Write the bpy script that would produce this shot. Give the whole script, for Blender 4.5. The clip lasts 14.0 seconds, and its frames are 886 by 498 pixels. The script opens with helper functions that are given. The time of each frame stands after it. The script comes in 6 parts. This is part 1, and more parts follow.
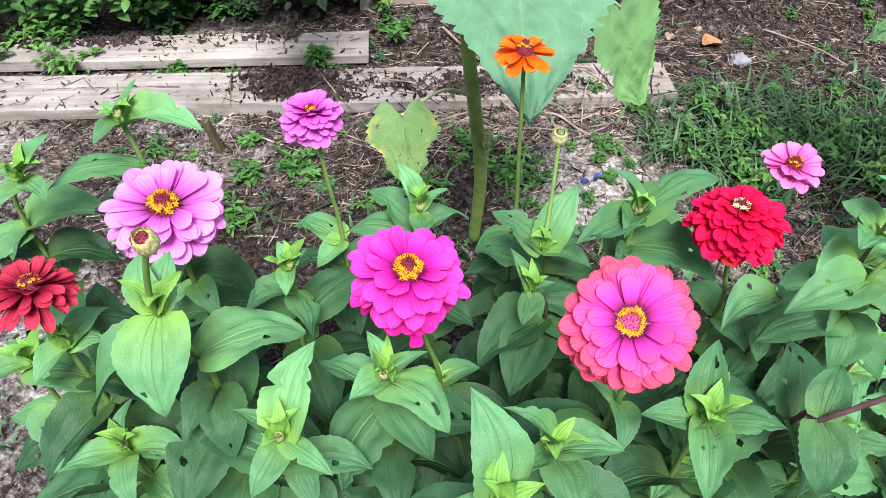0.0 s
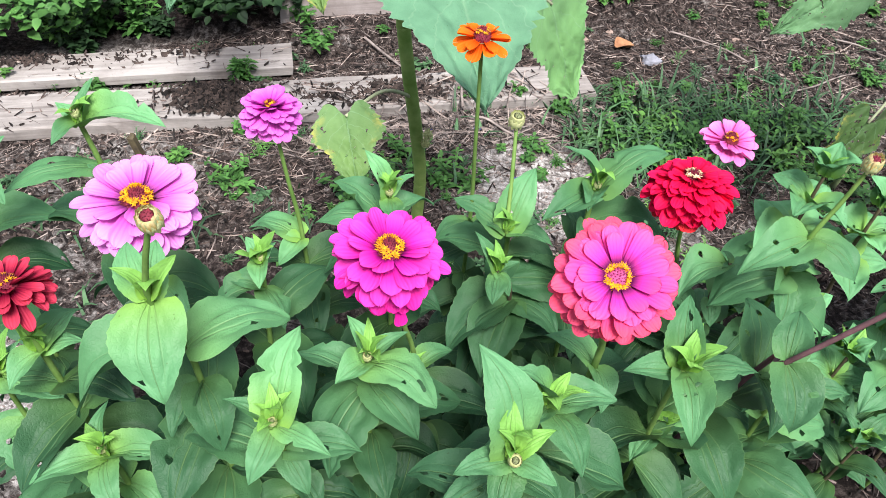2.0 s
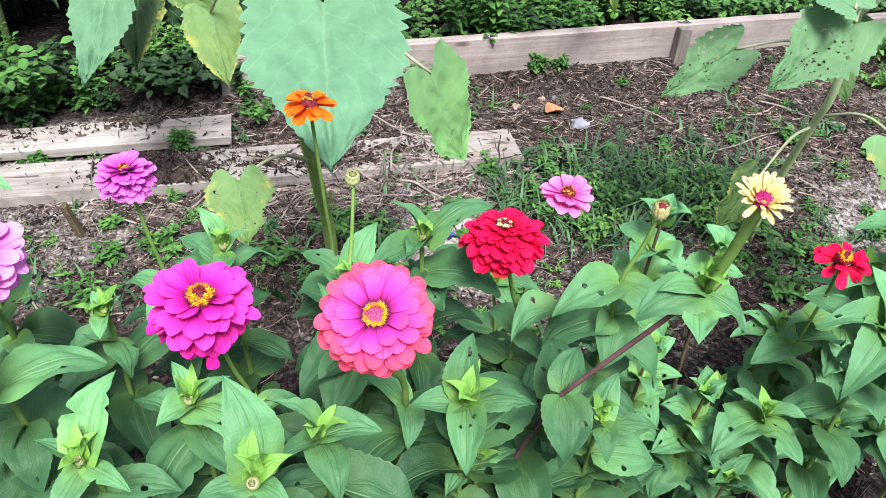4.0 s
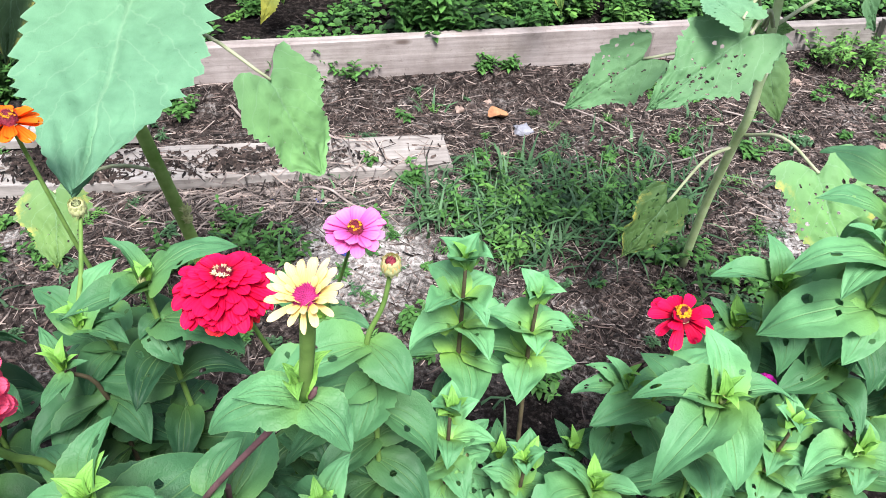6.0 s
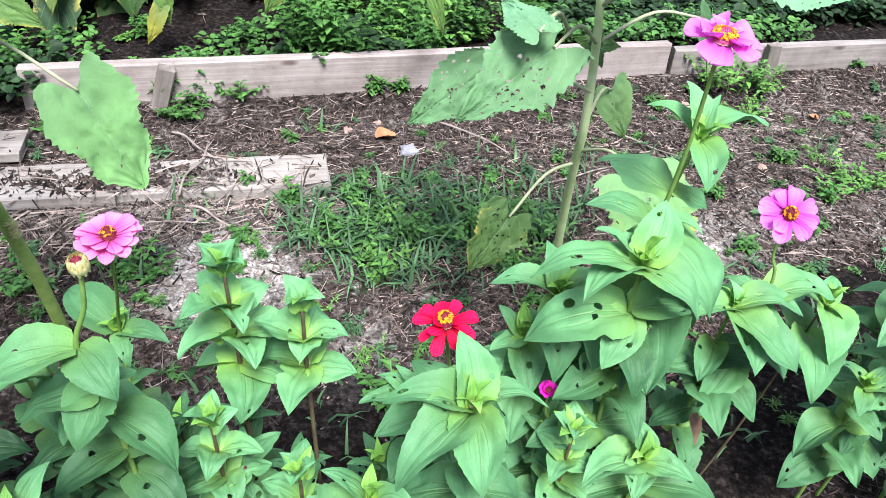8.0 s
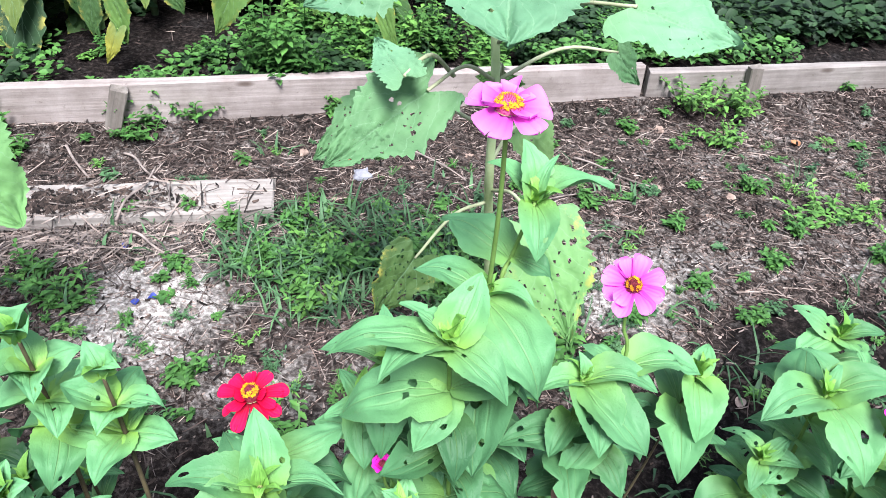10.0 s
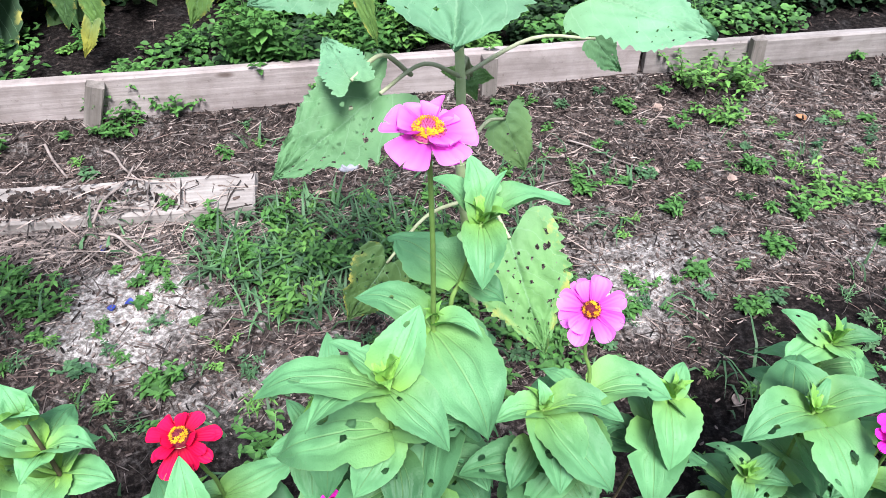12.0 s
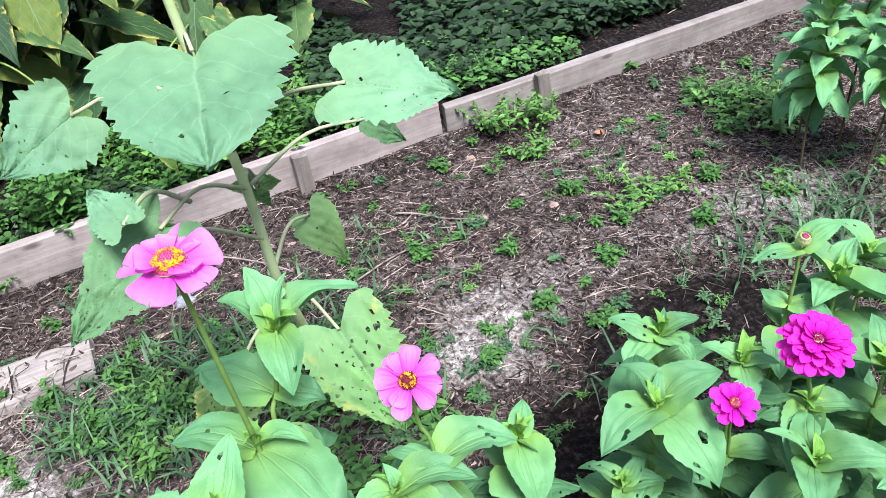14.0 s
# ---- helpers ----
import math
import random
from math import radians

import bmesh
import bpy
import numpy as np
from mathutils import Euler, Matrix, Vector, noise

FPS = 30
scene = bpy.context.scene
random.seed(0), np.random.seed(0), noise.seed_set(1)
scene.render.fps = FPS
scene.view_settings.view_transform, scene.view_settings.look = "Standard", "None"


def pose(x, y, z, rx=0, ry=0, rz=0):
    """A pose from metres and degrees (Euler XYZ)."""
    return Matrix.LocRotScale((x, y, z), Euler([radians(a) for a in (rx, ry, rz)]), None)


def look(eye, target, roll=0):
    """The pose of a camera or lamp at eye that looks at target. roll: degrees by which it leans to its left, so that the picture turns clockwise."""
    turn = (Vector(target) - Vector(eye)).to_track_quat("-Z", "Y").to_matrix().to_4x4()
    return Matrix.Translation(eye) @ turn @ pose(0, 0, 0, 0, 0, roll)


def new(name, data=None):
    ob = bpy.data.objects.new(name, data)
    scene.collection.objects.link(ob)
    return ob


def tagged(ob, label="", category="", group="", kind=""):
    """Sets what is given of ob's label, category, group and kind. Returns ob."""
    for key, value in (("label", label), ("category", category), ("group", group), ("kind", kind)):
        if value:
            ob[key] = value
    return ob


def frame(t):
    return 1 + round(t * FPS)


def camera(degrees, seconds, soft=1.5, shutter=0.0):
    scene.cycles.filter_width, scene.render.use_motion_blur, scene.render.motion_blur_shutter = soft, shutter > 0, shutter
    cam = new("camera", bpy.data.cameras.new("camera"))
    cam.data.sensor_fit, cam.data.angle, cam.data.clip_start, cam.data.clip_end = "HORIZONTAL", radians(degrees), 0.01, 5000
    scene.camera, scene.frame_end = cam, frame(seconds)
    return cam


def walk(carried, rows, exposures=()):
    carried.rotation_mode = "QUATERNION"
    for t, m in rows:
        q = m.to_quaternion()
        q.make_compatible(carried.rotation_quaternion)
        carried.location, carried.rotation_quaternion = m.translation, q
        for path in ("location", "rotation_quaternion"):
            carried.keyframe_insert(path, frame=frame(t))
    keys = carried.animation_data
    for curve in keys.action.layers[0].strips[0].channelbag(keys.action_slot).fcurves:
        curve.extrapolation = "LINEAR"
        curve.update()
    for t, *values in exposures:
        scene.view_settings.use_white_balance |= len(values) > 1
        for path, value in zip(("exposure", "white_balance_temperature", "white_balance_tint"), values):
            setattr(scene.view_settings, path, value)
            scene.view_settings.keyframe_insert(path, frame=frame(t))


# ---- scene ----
cam = camera(58.8, 14.0, soft=0.9)
PATH = [
    (0, (0.131, 0.013, 1.173), (-0.046, 1.377, -0.279), 1.7),
    (0.5, (0.134, -0.001, 1.166), (0.015, 1.366, -0.289), 2.9),
    (1, (0.126, -0.008, 1.16), (0.066, 1.368, -0.29), 3.9),
    (1.5, (0.108, -0.017, 1.159), (0.098, 1.374, -0.278), 4.4),
    (2, (0.082, -0.028, 1.16), (0.115, 1.389, -0.251), 4.6),
    (2.2, (0.075, -0.033, 1.154), (0.127, 1.399, -0.242), 4.7),
    (4.3, (0.297, -0.075, 1.193), (0.31, 1.46, -0.09), 2.7),
    (4.5, (0.325, -0.073, 1.192), (0.321, 1.457, -0.096), 2.4),
    (5, (0.396, -0.019, 1.179), (0.355, 1.498, -0.124), 2.1),
    (5.5, (0.476, 0.051, 1.174), (0.42, 1.561, -0.136), 2.5),
    (6, (0.529, 0.072, 1.162), (0.48, 1.586, -0.144), 3.3),
    (6.5, (0.581, 0.068, 1.151), (0.559, 1.592, -0.144), 4.2),
    (7, (0.637, 0.073, 1.15), (0.643, 1.61, -0.13), 4.5),
    (7.5, (0.685, 0.07, 1.148), (0.713, 1.621, -0.114), 4.9),
    (8, (0.747, 0.072, 1.152), (0.781, 1.637, -0.093), 5.0),
    (8.5, (0.813, 0.06, 1.153), (0.837, 1.634, -0.08), 4.9),
    (9, (0.857, 0.058, 1.17), (0.855, 1.637, -0.058), 4.6),
    (9.2, (0.884, 0.073, 1.174), (0.868, 1.652, -0.054), 4.5),
    (11.3, (1.034, 0.268, 1.188), (0.929, 1.786, -0.109), 2.6),
    (11.5, (1.037, 0.266, 1.186), (0.93, 1.78, -0.116), 2.3),
    (12, (1.04, 0.261, 1.186), (0.936, 1.774, -0.117), 1.3),
    (12.5, (1.061, 0.264, 1.186), (0.993, 1.791, -0.104), 0.3),
    (13, (1.09, 0.264, 1.19), (1.1, 1.815, -0.074), -1.3),
    (13.5, (1.107, 0.259, 1.185), (1.212, 1.842, -0.032), -4.3),
    (14, (1.127, 0.257, 1.189), (1.335, 1.873, 0.03), -8.6),
]
walk(cam, [(t, look(eye, target, roll)) for t, eye, target, roll in PATH], [(0, 0.80, 6500, 10), (2.2, 0.84, 6500, 10), (5.5, 1.02, 6420, 10), (9.0, 1.20, 6220, 10), (14.0, 1.00, 6170, 13)])

# ---- light ----
SUN_EL, SUN_AZ = radians(57), radians(167)
world = bpy.data.worlds.new("sky")
scene.world = world
world.use_nodes = True
wn = world.node_tree.nodes
sky = wn.new("ShaderNodeTexSky")
sky.sky_type = 'NISHITA'
sky.sun_disc = False
sky.sun_elevation, sky.sun_rotation = SUN_EL, SUN_AZ
sky.air_density, sky.dust_density = 1.0, 3.0
# overcast: the zenith about three times as bright as the horizon
up = wn.new("ShaderNodeSeparateXYZ")
world.node_tree.links.new(wn.new("ShaderNodeTexCoord").outputs["Generated"], up.inputs[0])
cloud = wn.new("ShaderNodeValToRGB")
cloud.color_ramp.elements[0].position, cloud.color_ramp.elements[0].color = 0.0, (2.6, 2.9, 3.5, 1)
cloud.color_ramp.elements[1].position, cloud.color_ramp.elements[1].color = 1.0, (9.0, 10.0, 12.0, 1)
world.node_tree.links.new(up.outputs[2], cloud.inputs[0])
soft_sky = wn.new("ShaderNodeMixRGB")
soft_sky.inputs[0].default_value = 0.7
world.node_tree.links.new(cloud.outputs[0], soft_sky.inputs[2])
world.node_tree.links.new(sky.outputs[0], soft_sky.inputs[1])
world.node_tree.links.new(soft_sky.outputs[0], wn["Background"].inputs[0])
wn["Background"].inputs[1].default_value = 0.076
sun = new("sun", bpy.data.lights.new("sun", "SUN"))
sun.data.energy, sun.data.angle, sun.data.color = 4.5, radians(20), (1.0, 0.98, 0.96)
sun.matrix_world = look((math.sin(SUN_AZ) * 5, math.cos(SUN_AZ) * 5, 8), (0, 0, 0))


# ---- materials ----
def mat(name):
    m = bpy.data.materials.new(name)
    m.use_nodes = True
    nt = m.node_tree
    return m, nt, nt.nodes["Principled BSDF"]


def node(nt, kind, **values):
    n = nt.nodes.new("ShaderNode" + kind)
    for key, value in values.items():
        if key.startswith("i_"):
            n.inputs[int(key[2:])].default_value = value
    return n


def noise_of(nt, vector, scale, detail=4, rough=0.6):
    n = node(nt, "TexNoise")
    n.inputs["Scale"].default_value, n.inputs["Detail"].default_value, n.inputs["Roughness"].default_value = scale, detail, rough
    if vector is not None:
        nt.links.new(vector, n.inputs["Vector"])
    return n.outputs["Fac"]


def ramp(nt, fac, stops):
    r = node(nt, "ValToRGB")
    els = r.color_ramp.elements
    while len(els) < len(stops):
        els.new(0.5)
    for e, (p, c) in zip(els, stops):
        e.position, e.color = p, (*c, 1) if len(c) == 3 else c
    nt.links.new(fac, r.inputs[0])
    return r.outputs["Color"]


def mix(nt, kind, fac, a, b):
    m = node(nt, "MixRGB")
    m.blend_type = kind
    for socket, value in zip(m.inputs, (fac, a, b)):
        if isinstance(value, bpy.types.NodeSocket):
            nt.links.new(value, socket)
        elif isinstance(value, (int, float)):
            socket.default_value = value
        else:
            socket.default_value = (*value, 1)
    return m.outputs[0]


def calc(nt, op, a, b=0.0):
    m = node(nt, "Math")
    m.operation = op
    for socket, value in zip(m.inputs, (a, b)):
        if isinstance(value, bpy.types.NodeSocket):
            nt.links.new(value, socket)
        else:
            socket.default_value = value
    return m.outputs[0]


def relief(nt, bsdf, height, strength, distance):
    b = node(nt, "Bump")
    b.inputs["Strength"].default_value, b.inputs["Distance"].default_value = strength, distance
    nt.links.new(height, b.inputs["Height"])
    nt.links.new(b.outputs[0], bsdf.inputs["Normal"])


def sheer(nt, bsdf, colour, share):
    """Lets light through a thin leaf or petal."""
    t = node(nt, "BsdfTranslucent")
    m = node(nt, "MixShader")
    m.inputs[0].default_value = share
    nt.links.new(colour, t.inputs[0])
    nt.links.new(bsdf.outputs[0], m.inputs[1])
    nt.links.new(t.outputs[0], m.inputs[2])
    nt.links.new(m.outputs[0], nt.nodes["Material Output"].inputs[0])


def deep(colour):
    return tuple(0.72 * c for c in colour)


def vein_leaf(name, side_veins, vein_tint, rough=0.5, base_tint=(0.36, 0.62, 0.07)):
    """Leaf blade: u runs along the blade, v across; the tint is the object's own colour."""
    m, nt, b = mat(name)
    info = node(nt, "ObjectInfo")
    uv = node(nt, "UVMap")
    sep = node(nt, "SeparateXYZ")
    nt.links.new(uv.outputs[0], sep.inputs[0])
    u, v = sep.outputs[0], calc(nt, "ABSOLUTE", calc(nt, "SUBTRACT", sep.outputs[1], 0.5))
    mid = calc(nt, "MAXIMUM", calc(nt, "SUBTRACT", 1.0, calc(nt, "MULTIPLY", v, 55.0)), 0.0)
    co = node(nt, "TexCoord").outputs["Object"]
    wander = calc(nt, "MULTIPLY", calc(nt, "SUBTRACT", noise_of(nt, co, 45, 2), 0.5), 0.5)
    if side_veins == "long":
        side = calc(nt, "ABSOLUTE", calc(nt, "SUBTRACT", v, calc(nt, "MULTIPLY", calc(nt, "SQRT", u), 0.24)))
        side = calc(nt, "MAXIMUM", calc(nt, "SUBTRACT", 1.0, calc(nt, "MULTIPLY", side, 50.0)), 0.0)
        side = calc(nt, "MULTIPLY", side, calc(nt, "SUBTRACT", 1.0, u))
        s = calc(nt, "ADD", calc(nt, "SUBTRACT", calc(nt, "MULTIPLY", u, 9.0), calc(nt, "MULTIPLY", v, 13.0)), wander)
        thin, amount = 7.0, 0.02
    else:
        s = calc(nt, "ADD", calc(nt, "SUBTRACT", calc(nt, "MULTIPLY", u, 6.0), calc(nt, "MULTIPLY", v, 5.0)), wander)
        side, thin, amount = mid, 22.0, 0.7
    s = calc(nt, "ABSOLUTE", calc(nt, "SUBTRACT", calc(nt, "FRACT", s), 0.5))
    rib = calc(nt, "MAXIMUM", calc(nt, "SUBTRACT", 1.0, calc(nt, "MULTIPLY", s, thin)), 0.0)
    # thin pale highlight painted along the leaf margin
    rim = calc(nt, "MULTIPLY", calc(nt, "MAXIMUM", calc(nt, "SUBTRACT", v, 0.485), 0.0), 45.0)
    long_veins = calc(nt, "MAXIMUM", mid, calc(nt, "MULTIPLY", side, 0.75))
    vein = calc(nt, "MAXIMUM", long_veins, calc(nt, "MULTIPLY", rib, amount))
    blotch = ramp(nt, noise_of(nt, co, 22, 4), [(0.3, (0.74, 0.77, 0.74)), (0.7, (1.14, 1.12, 1.08))])
    col = mix(nt, "MULTIPLY", 1.0, info.outputs["Color"], blotch)
    per = ramp(nt, info.outputs["Random"], [(0, (0.44, 0.50, 0.47)), (0.5, (0.70, 0.73, 0.72)), (1, (0.85, 0.87, 0.80))])
    col = mix(nt, "MULTIPLY", 1.0, col, per)
    young = calc(nt, "MULTIPLY", calc(nt, "POWER", calc(nt, "MAXIMUM", calc(nt, "SUBTRACT", 1.0, u), 0.0), 3.4), 0.70)
    own = node(nt, "SeparateColor")
    nt.links.new(info.outputs["Color"], own.inputs[0])
    youth = calc(nt, "MINIMUM", calc(nt, "MAXIMUM", calc(nt, "MULTIPLY", calc(nt, "SUBTRACT", own.outputs[1], 0.20), 5.0), 0.2), 1.0)
    young = calc(nt, "MULTIPLY", young, youth)
    col = mix(nt, "MIX", young, col, deep(base_tint))
    fleck = ramp(nt, noise_of(nt, co, 260, 2), [(0.70, (1, 1, 1)), (0.76, (0.55, 0.5, 0.35))])
    col = mix(nt, "MULTIPLY", 0.6, col, fleck)
    col = mix(nt, "MIX", calc(nt, "MULTIPLY", calc(nt, "MAXIMUM", vein, rim), 0.38 if side_veins == "long" else 0.36), col, deep(vein_tint))
    if side_veins == "side":
        edge = calc(nt, "MULTIPLY", calc(nt, "MAXIMUM", calc(nt, "SUBTRACT", v, 0.33), 0.0), 5.0)
        aged = calc(nt, "MULTIPLY", edge, ramp(nt, noise_of(nt, co, 26, 5, 0.7), [(0.50, (0, 0, 0)), (0.60, (1, 1, 1))]))
        aged = calc(nt, "MULTIPLY", aged, calc(nt, "LESS_THAN", own.outputs[2], 0.13))
        col = mix(nt, "MIX", aged, col, (0.40, 0.36, 0.08))
    nt.links.new(col, b.inputs["Base Color"])
    b.inputs["Roughness"].default_value = rough
    b.inputs["Specular IOR Level"].default_value = 0.20
    cell = node(nt, "TexVoronoi")
    cell.feature = 'DISTANCE_TO_EDGE'
    cell.inputs["Scale"].default_value = 300
    nt.links.new(co, cell.inputs["Vector"])
    net = calc(nt, "MINIMUM", calc(nt, "MULTIPLY", cell.outputs["Distance"], 5.0), 1.0)
    quilt = calc(nt, "MULTIPLY", calc(nt, "SUBTRACT", 0.5, s), 0.05 if side_veins == "long" else 0.35)
    h = calc(nt, "ADD", noise_of(nt, co, 55, 4, 0.6), calc(nt, "MULTIPLY", net, 0.075))
    h = calc(nt, "SUBTRACT", calc(nt, "SUBTRACT", h, quilt), calc(nt, "MULTIPLY", long_veins, 0.7))
    relief(nt, b, h, 0.60, 0.0028)
    sheer(nt, b, col, 0.10)
    return m


LEAF = vein_leaf("zinnia_leaf", "long", (0.30, 0.48, 0.18), 0.52)
BROAD = vein_leaf("sunflower_leaf", "side", (0.31, 0.50, 0.31), 0.6, (0.20, 0.38, 0.18))


def petal_mat(name, base, tip, share=0.16, base_shade=0.18):
    m, nt, b = mat(name)
    uv = node(nt, "UVMap")
    sep = node(nt, "SeparateXYZ")
    nt.links.new(uv.outputs[0], sep.inputs[0])
    info = node(nt, "ObjectInfo")
    base, tip = (tuple(0.86 * c for c in colour) for colour in (base, tip))
    # the first stop darkens the petal's foot, a painted shadow round the disc
    col = ramp(nt, sep.outputs[0], [(0.14, tuple(c * base_shade for c in base)), (0.42, base), (0.9, tip)])
    groove = calc(nt, "SINE", calc(nt, "MULTIPLY", sep.outputs[1], 30.0))
    col = mix(nt, "MULTIPLY", 1.0, col, ramp(nt, groove, [(0.0, (0.96, 0.95, 0.96)), (0.8, (1, 1, 1))]))
    col = mix(nt, "MULTIPLY", 1.0, col, ramp(nt, info.outputs["Random"], [(0, (0.84, 0.82, 0.86)), (1, (1.08, 1.1, 1.06))]))
    nt.links.new(col, b.inputs["Base Color"])
    b.inputs["Roughness"].default_value = 0.62
    b.inputs["Specular IOR Level"].default_value = 0.1
    relief(nt, b, groove, 0.35, 0.0005)
    sheer(nt, b, col, share)
    return m


def plain(name, dark, light, scale, rough=0.7, bump=0.3, dist=0.002, random_tint=0.0):
    m, nt, b = mat(name)
    co = node(nt, "TexCoord").outputs["Object"]
    f = noise_of(nt, co, scale, 5)
    col = ramp(nt, f, [(0.3, deep(dark)), (0.7, deep(light))])
    if random_tint:
        geo = node(nt, "NewGeometry")
        k = 1 - random_tint
        tint = ramp(nt, geo.outputs["Random Per Island"], [(0, (k, k, k)), (0.5, (1, 1, 1)), (1, (1 + random_tint * 1.1, 1 + random_tint * 1.0, 1 + random_tint * 0.9))])
        col = mix(nt, "MULTIPLY", 1.0, col, tint)
    nt.links.new(col, b.inputs["Base Color"])
    b.inputs["Roughness"].default_value = rough
    b.inputs["Specular IOR Level"].default_value = 0.3
    relief(nt, b, noise_of(nt, co, scale * 6, 3), bump, dist)
    return m


STEM = plain("green_stem", (0.13, 0.25, 0.05), (0.24, 0.40, 0.10), 40)
PURPLE = plain("purple_stem", (0.10, 0.05, 0.055), (0.22, 0.11, 0.12), 60)
BROWN_STEM = plain("brown_stem", (0.07, 0.05, 0.035), (0.16, 0.13, 0.07), 60)
SUNSTEM = plain("sunflower_stem", (0.20, 0.36, 0.07), (0.40, 0.56, 0.17), 30)
PALE_STEM = plain("pale_green_stem", (0.50, 0.66, 0.28), (0.72, 0.86, 0.48), 30)
PALE_STALK = plain("pale_stalk", (0.38, 0.42, 0.24), (0.55, 0.58, 0.38), 40)
BRACT = plain("bud_bracts", (0.46, 0.50, 0.18), (0.72, 0.72, 0.40), 90, random_tint=0.2)
FLORET = plain("yellow_florets", (0.80, 0.27, 0.004), (1.0, 0.50, 0.008), 300, random_tint=0.25)
DISC_RED = plain("dark_red_disc", (0.10, 0.006, 0.02), (0.34, 0.04, 0.07), 260, random_tint=0.4)
DISC_WINE = plain("wine_disc", (0.30, 0.008, 0.10), (0.55, 0.03, 0.22), 260, random_tint=0.3)
DISC_PINK = plain("pink_disc", (0.40, 0.03, 0.16), (0.62, 0.12, 0.30), 260, random_tint=0.3)
DARK_TIP = plain("dark_bud_scales", (0.05, 0.06, 0.02), (0.45, 0.5, 0.25), 400, random_tint=0.5)
CREAM = plain("cream_florets", (0.70, 0.50, 0.26), (0.85, 0.72, 0.48), 300, random_tint=0.2)
CHIP = plain("wood_chips", (0.014, 0.010, 0.009), (0.095, 0.070, 0.062), 30, 0.9, random_tint=0.95)
STRAW = plain("dry_straw", (0.09, 0.070, 0.064), (0.46, 0.385, 0.355), 30, 0.85, random_tint=0.85)
BROWN_STRAW = plain("brown_straw", (0.030, 0.021, 0.019), (0.21, 0.155, 0.140), 30, 0.9, random_tint=0.8)
STONE = plain("pebbles", (0.20, 0.14, 0.115), (0.40, 0.31, 0.27), 40, 0.85, random_tint=0.4)
GREY_STONE = plain("grey_stone", (0.22, 0.22, 0.26), (0.42, 0.42, 0.48), 60, 0.8)
RUST_LEAF = plain("rust_leaf", (0.34, 0.145, 0.07), (0.56, 0.29, 0.15), 50, 0.8)
BLUE = plain("blue_scrap", (0.02, 0.03, 0.22), (0.08, 0.12, 0.5), 80, 0.6)
GRASS = plain("grass_blades", (0.026, 0.080, 0.036), (0.115, 0.235, 0.100), 12, 0.6, 0.1, random_tint=0.45)
WEED = plain("weed_leaves", (0.035, 0.115, 0.025), (0.11, 0.27, 0.06), 14, 0.55, 0.2, random_tint=0.4)
PALE_CHIP = plain("pale_chips", (0.15, 0.115, 0.103), (0.40, 0.325, 0.30), 40, 0.9, random_tint=0.6)
WEED_LIGHT = plain("fresh_weed_leaves", (0.06, 0.17, 0.035), (0.18, 0.38, 0.08), 14, 0.55, 0.2, random_tint=0.35)
# weed leaves with the shade behind the board put into their colour
WEED_SHADED = plain("shaded_weed_leaves", (0.008, 0.026, 0.010), (0.034, 0.082, 0.027), 9, 0.6, 0.2, random_tint=0.5)
# stem colour darkened, with the shade behind the beds painted in
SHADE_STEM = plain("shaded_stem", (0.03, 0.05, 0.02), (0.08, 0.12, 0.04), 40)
DRIED = plain("dried_leaf", (0.13, 0.075, 0.05), (0.30, 0.19, 0.13), 40, 0.9)


def soil_mat():
    m, nt, b = mat("soil")
    co = node(nt, "TexCoord").outputs["Object"]
    att = node(nt, "VertexColor")
    att.layer_name = "sand"
    parts = node(nt, "SeparateColor")
    nt.links.new(att.outputs[0], parts.inputs[0])
    fine = noise_of(nt, co, 70, 8, 0.75)
    mid = noise_of(nt, co, 9, 6, 0.65)
    mulch = ramp(nt, fine, [(0.34, (0.004, 0.003, 0.003)), (0.5, (0.028, 0.021, 0.019)), (0.66, (0.16, 0.128, 0.115))])
    sand = ramp(nt, fine, [(0.33, (0.04, 0.034, 0.031)), (0.47, (0.25, 0.225, 0.21)), (0.61, (0.60, 0.56, 0.54))])
    k = calc(nt, "ADD", parts.outputs[0], calc(nt, "MULTIPLY", calc(nt, "SUBTRACT", mid, 0.53), 2.6))
    k = calc(nt, "ADD", k, calc(nt, "MULTIPLY", calc(nt, "SUBTRACT", noise_of(nt, co, 75, 5, 0.7), 0.53), 1.9))
    k = calc(nt, "MINIMUM", calc(nt, "MAXIMUM", k, 0.0), 1.0)
    col = mix(nt, "MIX", k, mulch, sand)
    # dark earth: watered, with shade painted in under plants and behind the board
    damp_shade = calc(nt, "MULTIPLY", parts.outputs[1], ramp(nt, mid, [(0.3, (0.55, 0.55, 0.55)), (0.6, (1, 1, 1))]))
    col = mix(nt, "MIX", damp_shade, col, mix(nt, "MULTIPLY", 1.0, col, (0.11, 0.105, 0.11)))
    nt.links.new(col, b.inputs["Base Color"])
    b.inputs["Roughness"].default_value = 0.95
    b.inputs["Specular IOR Level"].default_value = 0.1
    relief(nt, b, calc(nt, "ADD", fine, noise_of(nt, co, 260, 4)), 0.8, 0.006)
    return m


